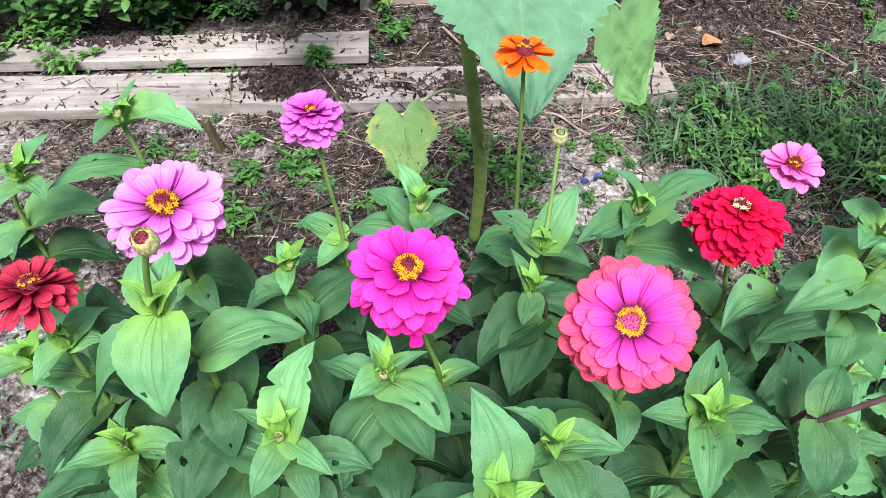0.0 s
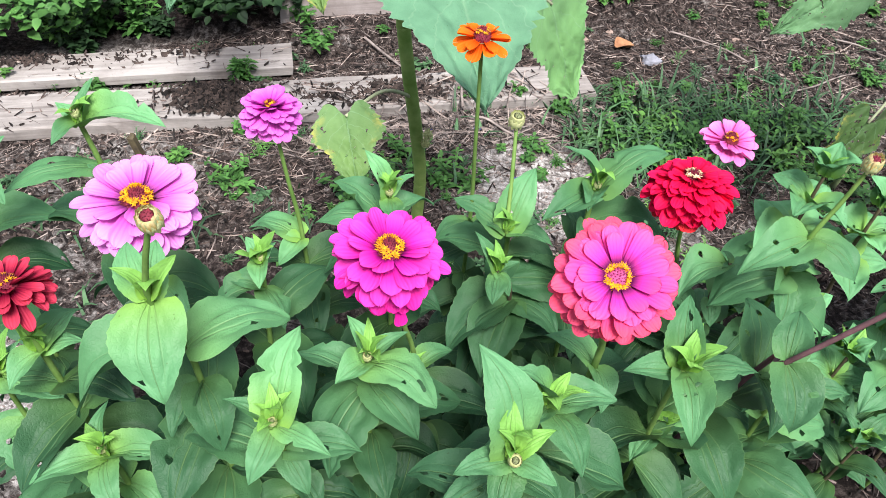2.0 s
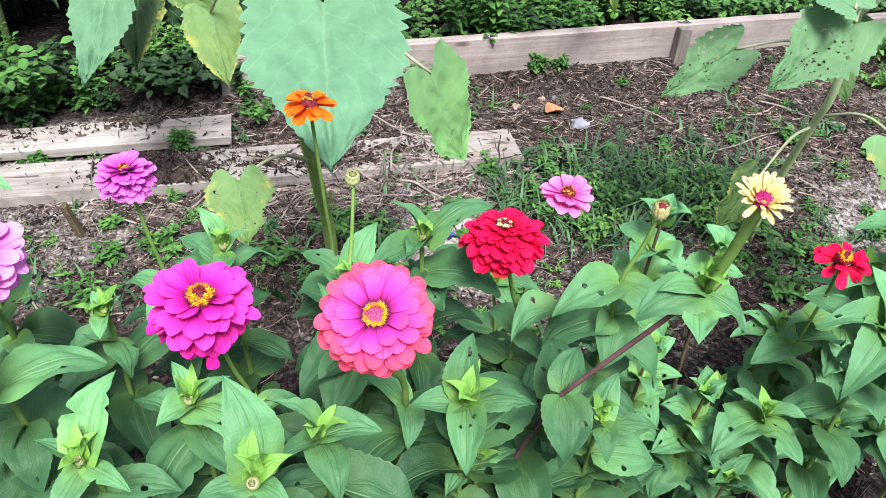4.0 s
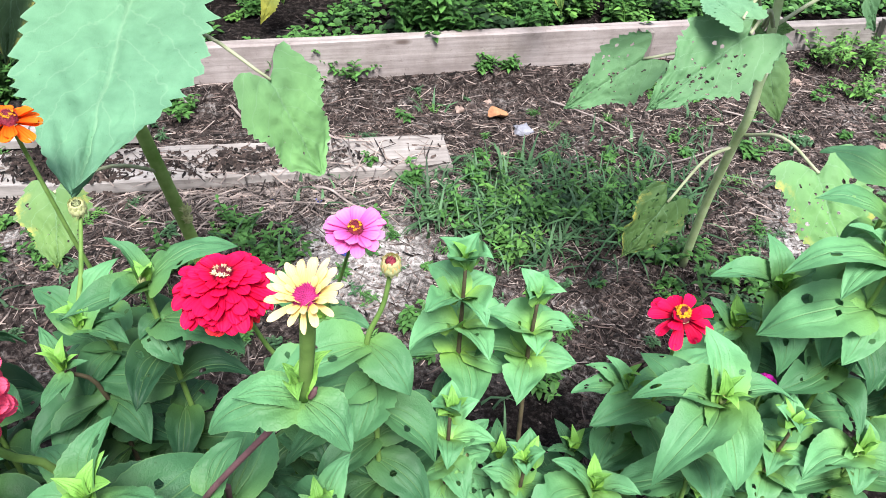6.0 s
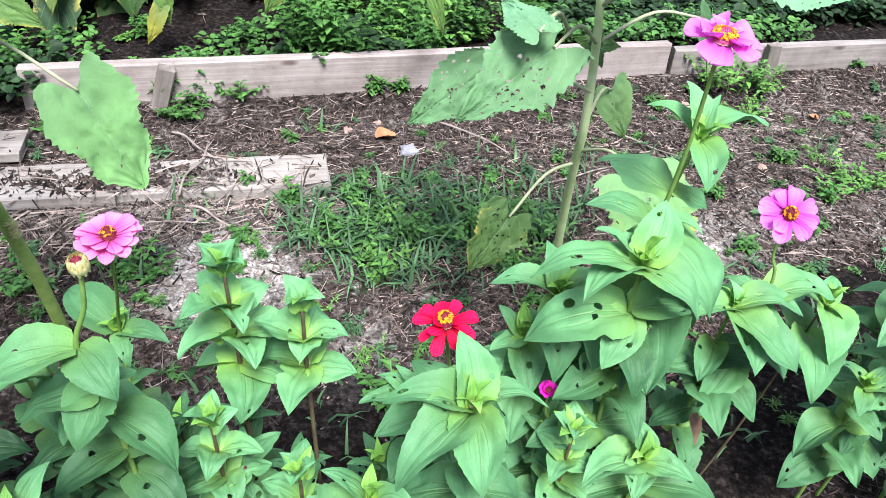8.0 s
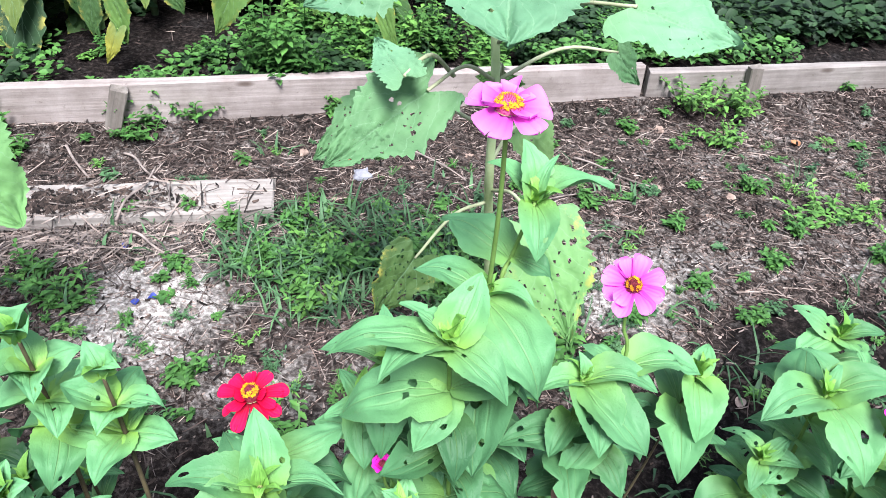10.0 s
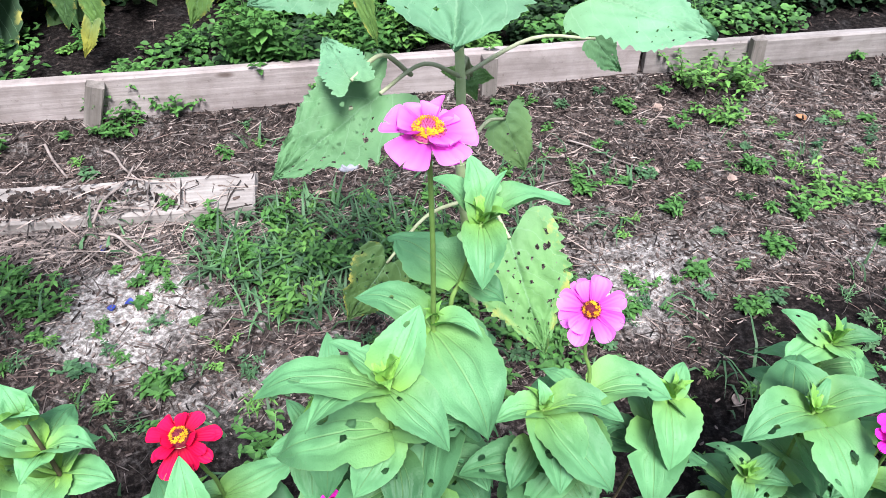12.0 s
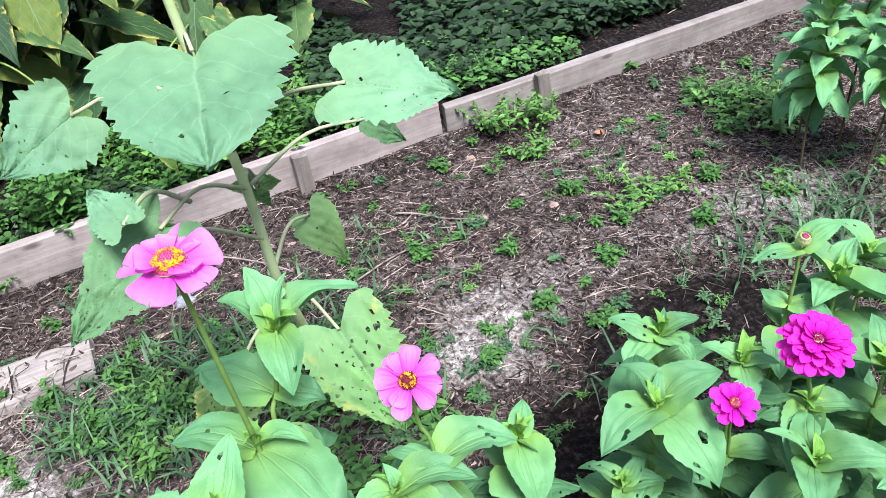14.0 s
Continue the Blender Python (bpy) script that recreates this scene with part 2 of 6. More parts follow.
def board_mat(name, dark, light):
    m, nt, b = mat(name)
    co = node(nt, "TexCoord").outputs["Object"]
    mp = node(nt, "Mapping")
    mp.inputs["Scale"].default_value = (2.2, 60, 60)
    nt.links.new(co, mp.inputs[0])
    grain = noise_of(nt, mp.outputs[0], 1.0, 8, 0.7)
    col = ramp(nt, grain, [(0.25, deep(dark)), (0.6, deep(light))])
    stain = ramp(nt, noise_of(nt, co, 5, 6, 0.7), [(0.34, (0.50, 0.46, 0.44)), (0.6, (1, 1, 1))])
    col = mix(nt, "MULTIPLY", 0.8, col, stain)
    speck = ramp(nt, noise_of(nt, co, 45, 6, 0.8), [(0.60, (1, 1, 1)), (0.70, (0.3, 0.25, 0.2))])
    col = mix(nt, "MULTIPLY", 0.6, col, speck)
    knots = node(nt, "TexVoronoi")
    knots.inputs["Scale"].default_value = 1.0
    kmap = node(nt, "Mapping")
    kmap.inputs["Scale"].default_value = (3.0, 9, 9)
    nt.links.new(co, kmap.inputs[0])
    nt.links.new(kmap.outputs[0], knots.inputs["Vector"])
    col = mix(nt, "MULTIPLY", 0.9, col, ramp(nt, knots.outputs["Distance"], [(0.06, (0.30, 0.24, 0.21)), (0.11, (1, 1, 1))]))
    nt.links.new(col, b.inputs["Base Color"])
    b.inputs["Roughness"].default_value = 0.85
    relief(nt, b, grain, 0.6, 0.003)
    return m


SOIL = soil_mat()
BOARD = board_mat("edging_board", (0.30, 0.25, 0.235), (0.52, 0.45, 0.43))
PLANK = board_mat("weathered_plank", (0.22, 0.19, 0.175), (0.54, 0.49, 0.46))
GREY_BOARD = board_mat("grey_edging_board", (0.22, 0.19, 0.175), (0.41, 0.365, 0.345))
POST = board_mat("grey_post", (0.14, 0.12, 0.11), (0.34, 0.30, 0.27))


# ---- mesh helpers ----
def mesh_of(name, verts, faces, material, uvs=None, smooth=True):
    me = bpy.data.meshes.new(name)
    me.from_pydata(verts, [], faces)
    if uvs is not None:
        layer = me.uv_layers.new(name="UVMap")
        idx = np.empty(len(me.loops), dtype=np.int32)
        me.loops.foreach_get("vertex_index", idx)
        layer.data.foreach_set("uv", np.asarray(uvs, dtype=np.float32)[idx].ravel())
    if smooth:
        me.polygons.foreach_set("use_smooth", [True] * len(me.polygons))
    me.materials.append(material)
    return me


def child(name, me, parent, m=None, label=""):
    ob = new(name, me)
    ob.parent = parent
    if m is not None:
        ob.matrix_basis = m
    if label:
        ob["label"] = label
    return ob


def smooth_path(points, steps=5):
    p = [Vector(q) for q in points]
    p = [p[0] * 2 - p[1]] + p + [p[-1] * 2 - p[-2]]
    out = []
    for i in range(1, len(p) - 2):
        a, b, c, d = p[i - 1], p[i], p[i + 1], p[i + 2]
        for k in range(steps):
            t = k / steps
            out.append(0.5 * ((2 * b) + (c - a) * t + (2 * a - 5 * b + 4 * c - d) * t * t + (3 * b - a - 3 * c + d) * t ** 3))
    out.append(p[-2])
    return out


def tube(name, points, r0, r1, material, sides=7, steps=5):
    path = smooth_path(points, steps)
    verts, faces = [], []
    for i, q in enumerate(path):
        d = (path[min(i + 1, len(path) - 1)] - path[max(i - 1, 0)]).normalized()
        side = d.cross(Vector((0.31, 0.92, 0.23))).normalized()
        up = side.cross(d)
        r = r0 + (r1 - r0) * i / (len(path) - 1)
        for k in range(sides):
            a = 2 * math.pi * k / sides
            verts.append(q + (side * math.cos(a) + up * math.sin(a)) * r)
    for i in range(len(path) - 1):
        for k in range(sides):
            a, b = i * sides + k, i * sides + (k + 1) % sides
            faces.append((a, b, b + sides, a + sides))
    faces.append(tuple(range(sides))[::-1])
    faces.append(tuple(range(len(verts) - sides, len(verts))))
    return mesh_of(name, verts, faces, material)


def basis(origin, x_axis, z_hint, spin=0.0):
    x = Vector(x_axis).normalized()
    y = Vector(z_hint).cross(x).normalized()
    z = x.cross(y)
    m = Matrix((x, y, z)).transposed().to_4x4()
    return Matrix.Translation(origin) @ m @ Matrix.Rotation(spin, 4, 'X')


def direction(az, el):
    a, e = radians(az), radians(el)
    return Vector((math.cos(a) * math.cos(e), math.sin(a) * math.cos(e), math.sin(e)))


# ---- leaf blades ----
def chewed(nu, nv, holes, k, rng):
    """Holes in a blade's grid: the cells that are eaten, and the rim's corners drawn onto an uneven round edge."""
    gone, moved = set(), {}
    for cu, cs, r in holes:
        wob = [rng.uniform(0.8, 1.2) for _ in range(8)]
        cells = [(i, j) for i in range(nu) for j in range(nv) if math.hypot((i + 0.5) / nu - cu, ((2 * j + 1) / nv - 1 - cs) * k) < r]
        gone.update(cells)
        for i, j in cells:
            for p in ((i, j), (i + 1, j), (i, j + 1), (i + 1, j + 1)):
                if 0 < p[0] < nu and 0 < p[1] < nv:
                    du, ds = p[0] / nu - cu, (2 * p[1] / nv - 1 - cs) * k
                    d = max(math.hypot(du, ds), 1e-4)
                    q = r * wob[int(math.atan2(ds, du) / math.pi * 4 + 4) % 8] / d
                    moved[p] = (min(max(cu + du * q, 0.01), 0.99), min(max(cs + ds * q / k, -0.98), 0.98))
    return gone, moved


def blade(rng, length, width, arch, fold, bites=0, nu=20, nv=14, base_share=0.34, twist=0.0):
    """A zinnia leaf: clasping base, three long veins, puckered and slightly wavy; its chord runs along x."""
    notch = [(rng.uniform(0.3, 0.9), rng.choice((-1, 1)), rng.uniform(0.15, 0.5), rng.uniform(0.02, 0.05)) for _ in range(bites)]
    ph, wav = rng.uniform(0, 6), rng.uniform(0.02, 0.08)
    bend = rng.uniform(-0.07, 0.07)
    verts, uvs, faces = [], [], []
    eaten = [(rng.uniform(0.2, 0.85), rng.uniform(-0.75, 0.75), rng.uniform(0.03, 0.055)) for _ in range(rng.choice((0, 0, 1, 1, 3)) if length > 0.05 else 0)]
    gone, moved = chewed(nu, nv, eaten, 0.3, rng)
    tip_drop = rng.uniform(0.0, 0.16)
    for i in range(nu + 1):
        for j in range(nv + 1):
            u, s = moved.get((i, j), (i / nu, 2 * j / nv - 1))
            w = (u + 0.05) ** 0.5 * (1 - u) ** 0.90 * 2.36 + base_share * 0.4 * (1 - u) ** 7
            if i == nu:
                w = 0.012
            half = width * 0.5 * w
            for pu, side, depth, wide in notch:
                if s * side > 0:
                    half *= 1 - depth * math.exp(-((u - pu) / wide) ** 2)
            a = abs(s)
            if a > 0.9:
                half *= 1 + 0.025 * math.sin(u * 61 + ph + s)
            y = s * half + bend * length * math.sin(math.pi * u)
            z = 4 * arch * length * u * (1 - u) + fold * a ** 1.3 * half * (1 - 0.5 * u) - tip_drop * length * max(u - 0.6, 0) ** 2 * 6
            z -= 0.075 * width * math.exp(-((a - 0.48 * min(1, 2.2 * u + 0.15)) / 0.13) ** 2) * (1 - u) ** 0.5 + 0.08 * width * math.exp(-(a / 0.10) ** 2) * (1 - u)
            z += 0.036 * width * math.sin(a * 3.1) * math.sin(u * 15 + ph + 2 * a + s) * (0.4 + 0.6 * u)
            z += wav * width * math.sin(9 * u + ph + s) * a ** 2
            z += twist * s * half * u
            verts.append((length * u, y, z))
            uvs.append((u, (s + 1) / 2))
    for i in range(nu):
        for j in range(nv):
            if (i, j) in gone:
                continue
            k = i * (nv + 1) + j
            faces.append((k, k + nv + 1, k + nv + 2, k + 1))
    return mesh_of("leaf", verts, faces, LEAF, uvs)


# the darkest tint is for old leaves and for painted shade low down
OLD_SHADED, MID, YOUNG = (0.022, 0.074, 0.036), (0.088, 0.232, 0.108), (0.180, 0.435, 0.205)


# fresh: 0 darkest to 1 palest; also carries the lower leaves' painted shade
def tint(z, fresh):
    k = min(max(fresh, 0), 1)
    a, b = (OLD_SHADED, MID) if k < 0.5 else (MID, YOUNG)
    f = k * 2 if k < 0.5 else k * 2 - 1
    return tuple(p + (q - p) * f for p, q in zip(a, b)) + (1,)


def put_leaf(parent, rng, at, az, el, length, ratio=0.45, fresh=0.5):
    length = max(length, 0.012)
    me = blade(rng, length, length * ratio * 1.27, rng.uniform(0.05, 0.22), rng.uniform(-0.35, 0.9), rng.choice((0, 0, 1, 3)) if length > 0.05 else 0, twist=rng.uniform(-0.25, 0.25))
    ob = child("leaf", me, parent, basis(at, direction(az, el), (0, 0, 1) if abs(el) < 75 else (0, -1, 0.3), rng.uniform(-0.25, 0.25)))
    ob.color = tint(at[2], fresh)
    return ob


# ---- zinnia heads ----
def petal(length, width, curve, notch, material, cup=0.25, nu=10, nv=6, point=0.0):
    verts, uvs, faces = [], [], []
    for i in range(nu + 1):
        u = 1 - (1 - i / nu) ** 1.7
        w = 0.36 + 0.64 * min(1, u * 1.35) ** 0.8
        if u > 0.78:
            w *= math.sqrt(max(1 - ((u - 0.78) / 0.2215) ** 2, 0.0)) * (1 - point) + point * (1 - u) / 0.22
        for j in range(nv + 1):
            s = 2 * j / nv - 1
            x = length * u * (1 - notch * math.exp(-(s / 0.25) ** 2) * max(u - 0.8, 0) * 5)
            z = curve * length * (u ** 2) + cup * width * 0.5 * w * s * s - 0.03 * width * math.cos(s * 9)
            verts.append((x, s * width * 0.5 * w, z))
            uvs.append((u, j / nv))
    for i in range(nu):
        for j in range(nv):
            k = i * (nv + 1) + j
            faces.append((k, k + nv + 1, k + nv + 2, k + 1))
    return mesh_of("petal", verts, faces, material, uvs)


def dome(radius, height, material, rng, count, size, name):
    """A cushion of many small florets over a low dome."""
    verts, faces = [], []
    rings, segs = 5, 16
    for i in range(rings + 1):
        a = math.pi / 2 * i / rings
        for k in range(segs):
            b = 2 * math.pi * k / segs
            verts.append((radius * math.cos(a) * math.cos(b), radius * math.cos(a) * math.sin(b), height * math.sin(a)))
    for i in range(rings):
        for k in range(segs):
            faces.append((i * segs + k, i * segs + (k + 1) % segs, (i + 1) * segs + (k + 1) % segs, (i + 1) * segs + k))
    for n in range(count):
        r = radius * math.sqrt((n + 0.5) / count) * 0.98
        b = n * 2.39996
        z = height * math.sqrt(max(1 - (r / radius) ** 2, 0.05))
        lean = Vector((math.cos(b) * r / radius, math.sin(b) * r / radius, 0.8)).normalized()
        side = lean.cross(Vector((0, 0, 1)) if abs(lean.z) < 0.99 else Vector((1, 0, 0))).normalized()
        up = lean.cross(side)
        c = Vector((r * math.cos(b), r * math.sin(b), z))
        k0 = len(verts)
        s = size * rng.uniform(0.8, 1.2)
        for q in range(4):
            a = q * math.pi / 2
            verts.append(c + (side * math.cos(a) + up * math.sin(a)) * s * 0.5)
        verts.append(c + lean * s * 2.2)
        faces += [(k0 + q, k0 + (q + 1) % 4, k0 + 4) for q in range(4)]
    return mesh_of(name, verts, faces, material, smooth=False)


def star_ring(radius, height, rng, count, size, material):
    """Open five-lobed florets in a ring round the disc."""
    verts, faces = [], []
    for n in range(count):
        b = 2 * math.pi * n / count + rng.uniform(-0.12, 0.12)
        r = radius * rng.uniform(0.70, 1.2)
        c = Vector((r * math.cos(b), r * math.sin(b), height * (1.75 - 0.75 * r / radius) * rng.uniform(0.8, 1.12)))
        lean = Vector((math.cos(b) * 0.5, math.sin(b) * 0.5, 1)).normalized()
        side = lean.cross(Vector((0, 0, 1))).normalized()
        up = lean.cross(side)
        k0 = len(verts)
        verts.append(c + lean * size * 0.1)
        for q in range(10):
            a = q * math.pi / 5 + b
            s = size * (1.0 if q % 2 == 0 else 0.42)
            verts.append(c + (side * math.cos(a) + up * math.sin(a)) * s + lean * size * (0.35 if q % 2 == 0 else 0.1))
        verts.append(c - lean * size * 1.4)
        for q in range(10):
            faces.append((k0, k0 + 1 + q, k0 + 1 + (q + 1) % 10))
            faces.append((k0 + 11, k0 + 1 + (q + 1) % 10, k0 + 1 + q))
    return mesh_of("floret_ring", verts, faces, material, smooth=False)


def flower(plant, rng, at, normal, across, rows, petals, disc, eye=0.16, dome_h=0.5, ring=FLORET, ring_n=16, width=0.30, notch=0.05, lift=0.0, gaps=0.0):
    """rows: (share of the radius, count, elevation in degrees, curve) from the outermost row inwards."""
    z = Vector(normal).normalized()
    x = Vector((1, 0, 0)) - z * z.x
    m = Matrix((x.normalized(), z.cross(x.normalized()), z)).transposed().to_4x4()
    R = across / 2
    d = dome(R * eye * 1.05, R * eye * dome_h * 2.5, disc, rng, 150, R * 0.03, "flower_head")
    head = child("flower_head", d, plant, Matrix.Translation(at) @ m)
    if ring_n:
        child("floret_ring", star_ring(R * eye * 0.72, R * eye * dome_h * 2.0, rng, int(ring_n * 2.6), R * 0.062, ring), head, None, "ring of small open star florets")
    n_rows = len(rows)
    for i, (share, count, el, curve) in enumerate(rows):
        variants = [petal(R * (share - eye * 0.5) * rng.uniform(0.95, 1.05), R * width * 1.2 * (0.7 + 0.3 * share) * rng.uniform(0.92, 1.08), curve * rng.uniform(0.6, 1.4), notch * rng.choice((0, 1, 1.6)), petals[min(i * len(petals) // n_rows, len(petals) - 1)], cup=rng.uniform(-0.1, 0.6)) for _ in range(4)]
        start = rng.uniform(0, 6)
        for k in range(count):
            if rng.random() < gaps:
                continue
            a = start + 2 * math.pi * k / count + rng.uniform(-0.09, 0.09)
            e = radians(el + rng.uniform(-12, 12))
            place = Matrix.Rotation(a, 4, 'Z') @ Matrix.Translation((R * eye * 0.55, 0, lift * R + R * 0.035 * i)) @ Matrix.Rotation(-e, 4, 'Y') @ Matrix.Rotation(rng.uniform(-0.32, 0.32), 4, 'X')
            child("petal", variants[k % 4], head, place @ Matrix.Diagonal((rng.uniform(0.88, 1.06), rng.uniform(0.90, 1.08), 1, 1)))
    cup_verts = tube("calyx", [(0, 0, -R * 0.30), (0, 0, -R * 0.12), (0, 0, R * 0.02)], R * 0.10, R * eye * 1.1, BRACT, 12, 3)
    child("calyx", cup_verts, head)
    return head


def bud(plant, rng, at, normal, radius, tip=DARK_TIP, height=1.6, rays=None):
    """A closed bud: overlapping pale bracts with dark rims, petals just showing at the top."""
    z = Vector(normal).normalized()
    x = (Vector((1, 0, 0)) - z * z.x).normalized()
    m = Matrix((x, z.cross(x), z)).transposed().to_4x4()
    verts, faces = [], []
    prof = [(0.25, -0.8), (0.75, -0.55), (1.0, -0.1), (0.98, 0.35), (0.8, 0.7), (0.55, 0.85)]
    segs = 14
    for r, h in prof:
        for k in range(segs):
            a = 2 * math.pi * k / segs
            verts.append((radius * r * math.cos(a), radius * r * math.sin(a), radius * h * height * 0.7))
    for i in range(len(prof) - 1):
        for k in range(segs):
            faces.append((i * segs + k, i * segs + (k + 1) % segs, (i + 1) * segs + (k + 1) % segs, (i + 1) * segs + k))
    head = child("bud", mesh_of("bud", verts, faces, BRACT), plant, Matrix.Translation(at) @ m)
    scale = petal(radius * 0.85, radius * 0.6, 0.25, 0.0, BRACT, 0.6, 4, 3)
    for row in range(3):
        for k in range(9):
            a = 2 * math.pi * (k + 0.5 * row) / 9
            place = Matrix.Rotation(a, 4, 'Z') @ Matrix.Translation((radius * (0.92 + 0.06 * (row == 1)), 0, radius * (-0.75 + 0.5 * row))) @ Matrix.Rotation(-1.35, 4, 'Y')
            child("bract", scale, head, place)
    if rays:
        ray = [petal(radius * rng.uniform(1.0, 1.25), radius * 0.42, 0.22, 0.1, rays, 0.7, 6, 4) for _ in range(3)]
        for k in range(15):
            place = Matrix.Rotation(2 * math.pi * k / 15, 4, 'Z') @ Matrix.Translation((radius * 1.0, 0, radius * 0.15)) @ Matrix.Rotation(-1.6 + rng.uniform(-0.12, 0.16), 4, 'Y')
            child("petal", ray[k % 3], head, place, "upright cream petal not yet unfolded")
    top = dome(radius * (0.50 if rays else 0.42), radius * 0.3, tip, rng, 20, radius * 0.12, "bud_top")
    child("bud_top", top, head, Matrix.Translation((0, 0, radius * height * 0.55)), "dark tips of the unopened petals")
    return head



def zinnia(seed, label, base, nodes, tip=None, thick=0.0027, stem=STEM, fill=True, fresh=0.75, low=0.10, size=1.0, droop=0):
    """nodes: from the top down, each (x, y, z, leaves), a leaf being (azimuth, elevation, length, width share)."""
    rng = random.Random(seed)
    plant = tagged(new("zinnia_plant"), label, "flower", "zinnias in the bed")
    base = (base[0], base[1], 0.0)
    plant.location = base
    off = Vector(base)
    # how far lower leaves are darkened as canopy shade, by place in bed
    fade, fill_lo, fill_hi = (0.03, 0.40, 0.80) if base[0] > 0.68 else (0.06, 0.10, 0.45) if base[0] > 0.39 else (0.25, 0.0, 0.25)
    pts = [off - Vector((0, 0, 0.02))]
    chain = [Vector(n[:3]) for n in reversed(nodes)]
    first = chain[0] if chain else Vector(tip)
    pts.append(off.lerp(first, 0.45) + Vector((rng.uniform(-0.012, 0.012), rng.uniform(-0.012, 0.012), 0)))
    pts += chain
    if tip is not None:
        top = chain[-1] if chain else off
        pts.append((top + Vector(tip)) / 2 + Vector((rng.uniform(-0.004, 0.004), rng.uniform(-0.004, 0.004), 0)))
        pts.append(Vector(tip))
    child("stem", tube("stem", [p - off for p in pts], thick * 1.25, thick * 0.75, stem), plant)
    for i, (x, y, z, leaves) in enumerate(nodes):
        for az, el, length, ratio in leaves:
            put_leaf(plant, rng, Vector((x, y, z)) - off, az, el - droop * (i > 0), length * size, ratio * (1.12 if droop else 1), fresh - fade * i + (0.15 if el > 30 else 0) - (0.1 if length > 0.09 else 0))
    if len(nodes) > 0 and len(nodes[0][3]) > 2:
        x, y, z = nodes[0][:3]
        turn = rng.uniform(0, 360)
        for k in range(5):
            put_leaf(plant, rng, Vector((x, y, z + 0.004)) - off, turn + 72 * k + rng.uniform(-18, 18), rng.uniform(40, 74), rng.uniform(0.018, 0.040), rng.uniform(0.26, 0.40), 1.0).color = (0.27, 0.55, 0.12, 1)
    if fill:
        z = (nodes[-1][2] if nodes else tip[2] - 0.12) - 0.045
        az = rng.uniform(0, 360)
        while z > low:
            k = z / max(first.z, 0.01)
            at = off.lerp(first, k) - off
            for turn in (0, 180):
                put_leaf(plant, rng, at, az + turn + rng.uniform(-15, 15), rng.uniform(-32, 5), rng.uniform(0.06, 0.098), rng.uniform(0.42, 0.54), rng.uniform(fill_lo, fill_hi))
            az += 90
            z -= rng.uniform(0.042, 0.06)
    return plant, rng, off


# ---- ground ----
BED = radians(15.0)          # the boards run at this angle


def board_y(x):
    """The back board's line."""
    return 2.425 + (x - 1.47) * 0.27


PATCHES = ((0.32, 1.41, 0.15, 1.0), (0.56, 1.12, 0.15, 0.5), (1.40, 1.60, 0.17, 0.8), (1.66, 1.66, 0.15, 0.4), (1.95, 1.74, 0.16, 0.3), (0.28, 1.28, 0.18, 1.0),
           (-0.56, 1.32, 0.20, 0.5), (-0.70, 0.72, 0.25, 0.8), (2.25, 1.75, 0.2, 0.8), (-0.85, 1.75, 0.25, 0.55), (1.33, 1.44, 0.13, 0.6),
           (0.72, 1.22, 0.12, 0.25), (-1.1, 1.25, 0.2, 0.7), (1.9, 2.2, 0.3, 0.3), (0.1, 2.05, 0.25, 0.25))
DARK = ((1.88, 1.45, 0.17), (1.72, 1.40, 0.18), (0.62, 2.02, 0.3), (1.35, 1.15, 0.2), (0.1, 0.95, 0.35))


def sandiness(x, y):
    s = sum(k * math.exp(-((x - px) ** 2 + (y - py) ** 2) / r ** 2) for px, py, r, k in PATCHES)
    s -= sum(math.exp(-((x - px) ** 2 + (y - py) ** 2) / r ** 2) for px, py, r in DARK)
    return min(max(s, 0.0), 1.0)


def watered(x, y):
    """The freshly watered earth, with a crisp edge."""
    s = sum(math.exp(-((x - px) ** 2 + (y - py) ** 2) / r ** 2) for px, py, r in ((1.92, 1.45, 0.14), (1.76, 1.43, 0.13), (1.64, 1.44, 0.10), (1.5, 1.22, 0.14), (1.36, 1.05, 0.16), (1.25, 0.98, 0.14), (0.62, 1.0, 0.16)))
    s += 0.25 * noise.noise((x * 9, y * 9, 1)) + 0.12 * noise.noise((x * 27, y * 27, 3))
    return min(max((s - 0.30) * 3.0, 0.0), 1.0)


def damp_and_shade(x, y):
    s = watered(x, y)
    # shade behind the board, put into the soil colour
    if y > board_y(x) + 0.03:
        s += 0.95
    # bed soil under the leaves: damp, and darkened further as painted shade
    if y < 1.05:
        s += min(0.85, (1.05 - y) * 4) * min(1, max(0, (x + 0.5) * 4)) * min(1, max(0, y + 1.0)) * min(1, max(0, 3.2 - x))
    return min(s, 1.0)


def height(x, y):
    h = 0.012 * noise.noise((x * 3.1, y * 3.1, 0)) + 0.006 * noise.noise((x * 13, y * 13, 2)) + 0.003 * noise.noise((x * 45, y * 45, 4))
    d = y - board_y(x)
    if x > -0.6 and -0.14 < d < 9:
        k = min(1, (d + 0.14) / 0.12)
        h += 0.058 * k * k * min(1, (x + 0.6) / 0.3)
        if d > 0.02:
            h += 0.04 * min(1, (d - 0.02) / 0.04)
    return h


def graded(lo, hi, step, far):
    inner = list(np.arange(lo, hi + step / 2, step))
    left, right, s = [], [], step
    a, b = inner[0], inner[-1]
    while b < far:
        s *= 1.5
        a, b = a - s, b + s
        left.append(a)
        right.append(b)
    return left[::-1] + inner + right


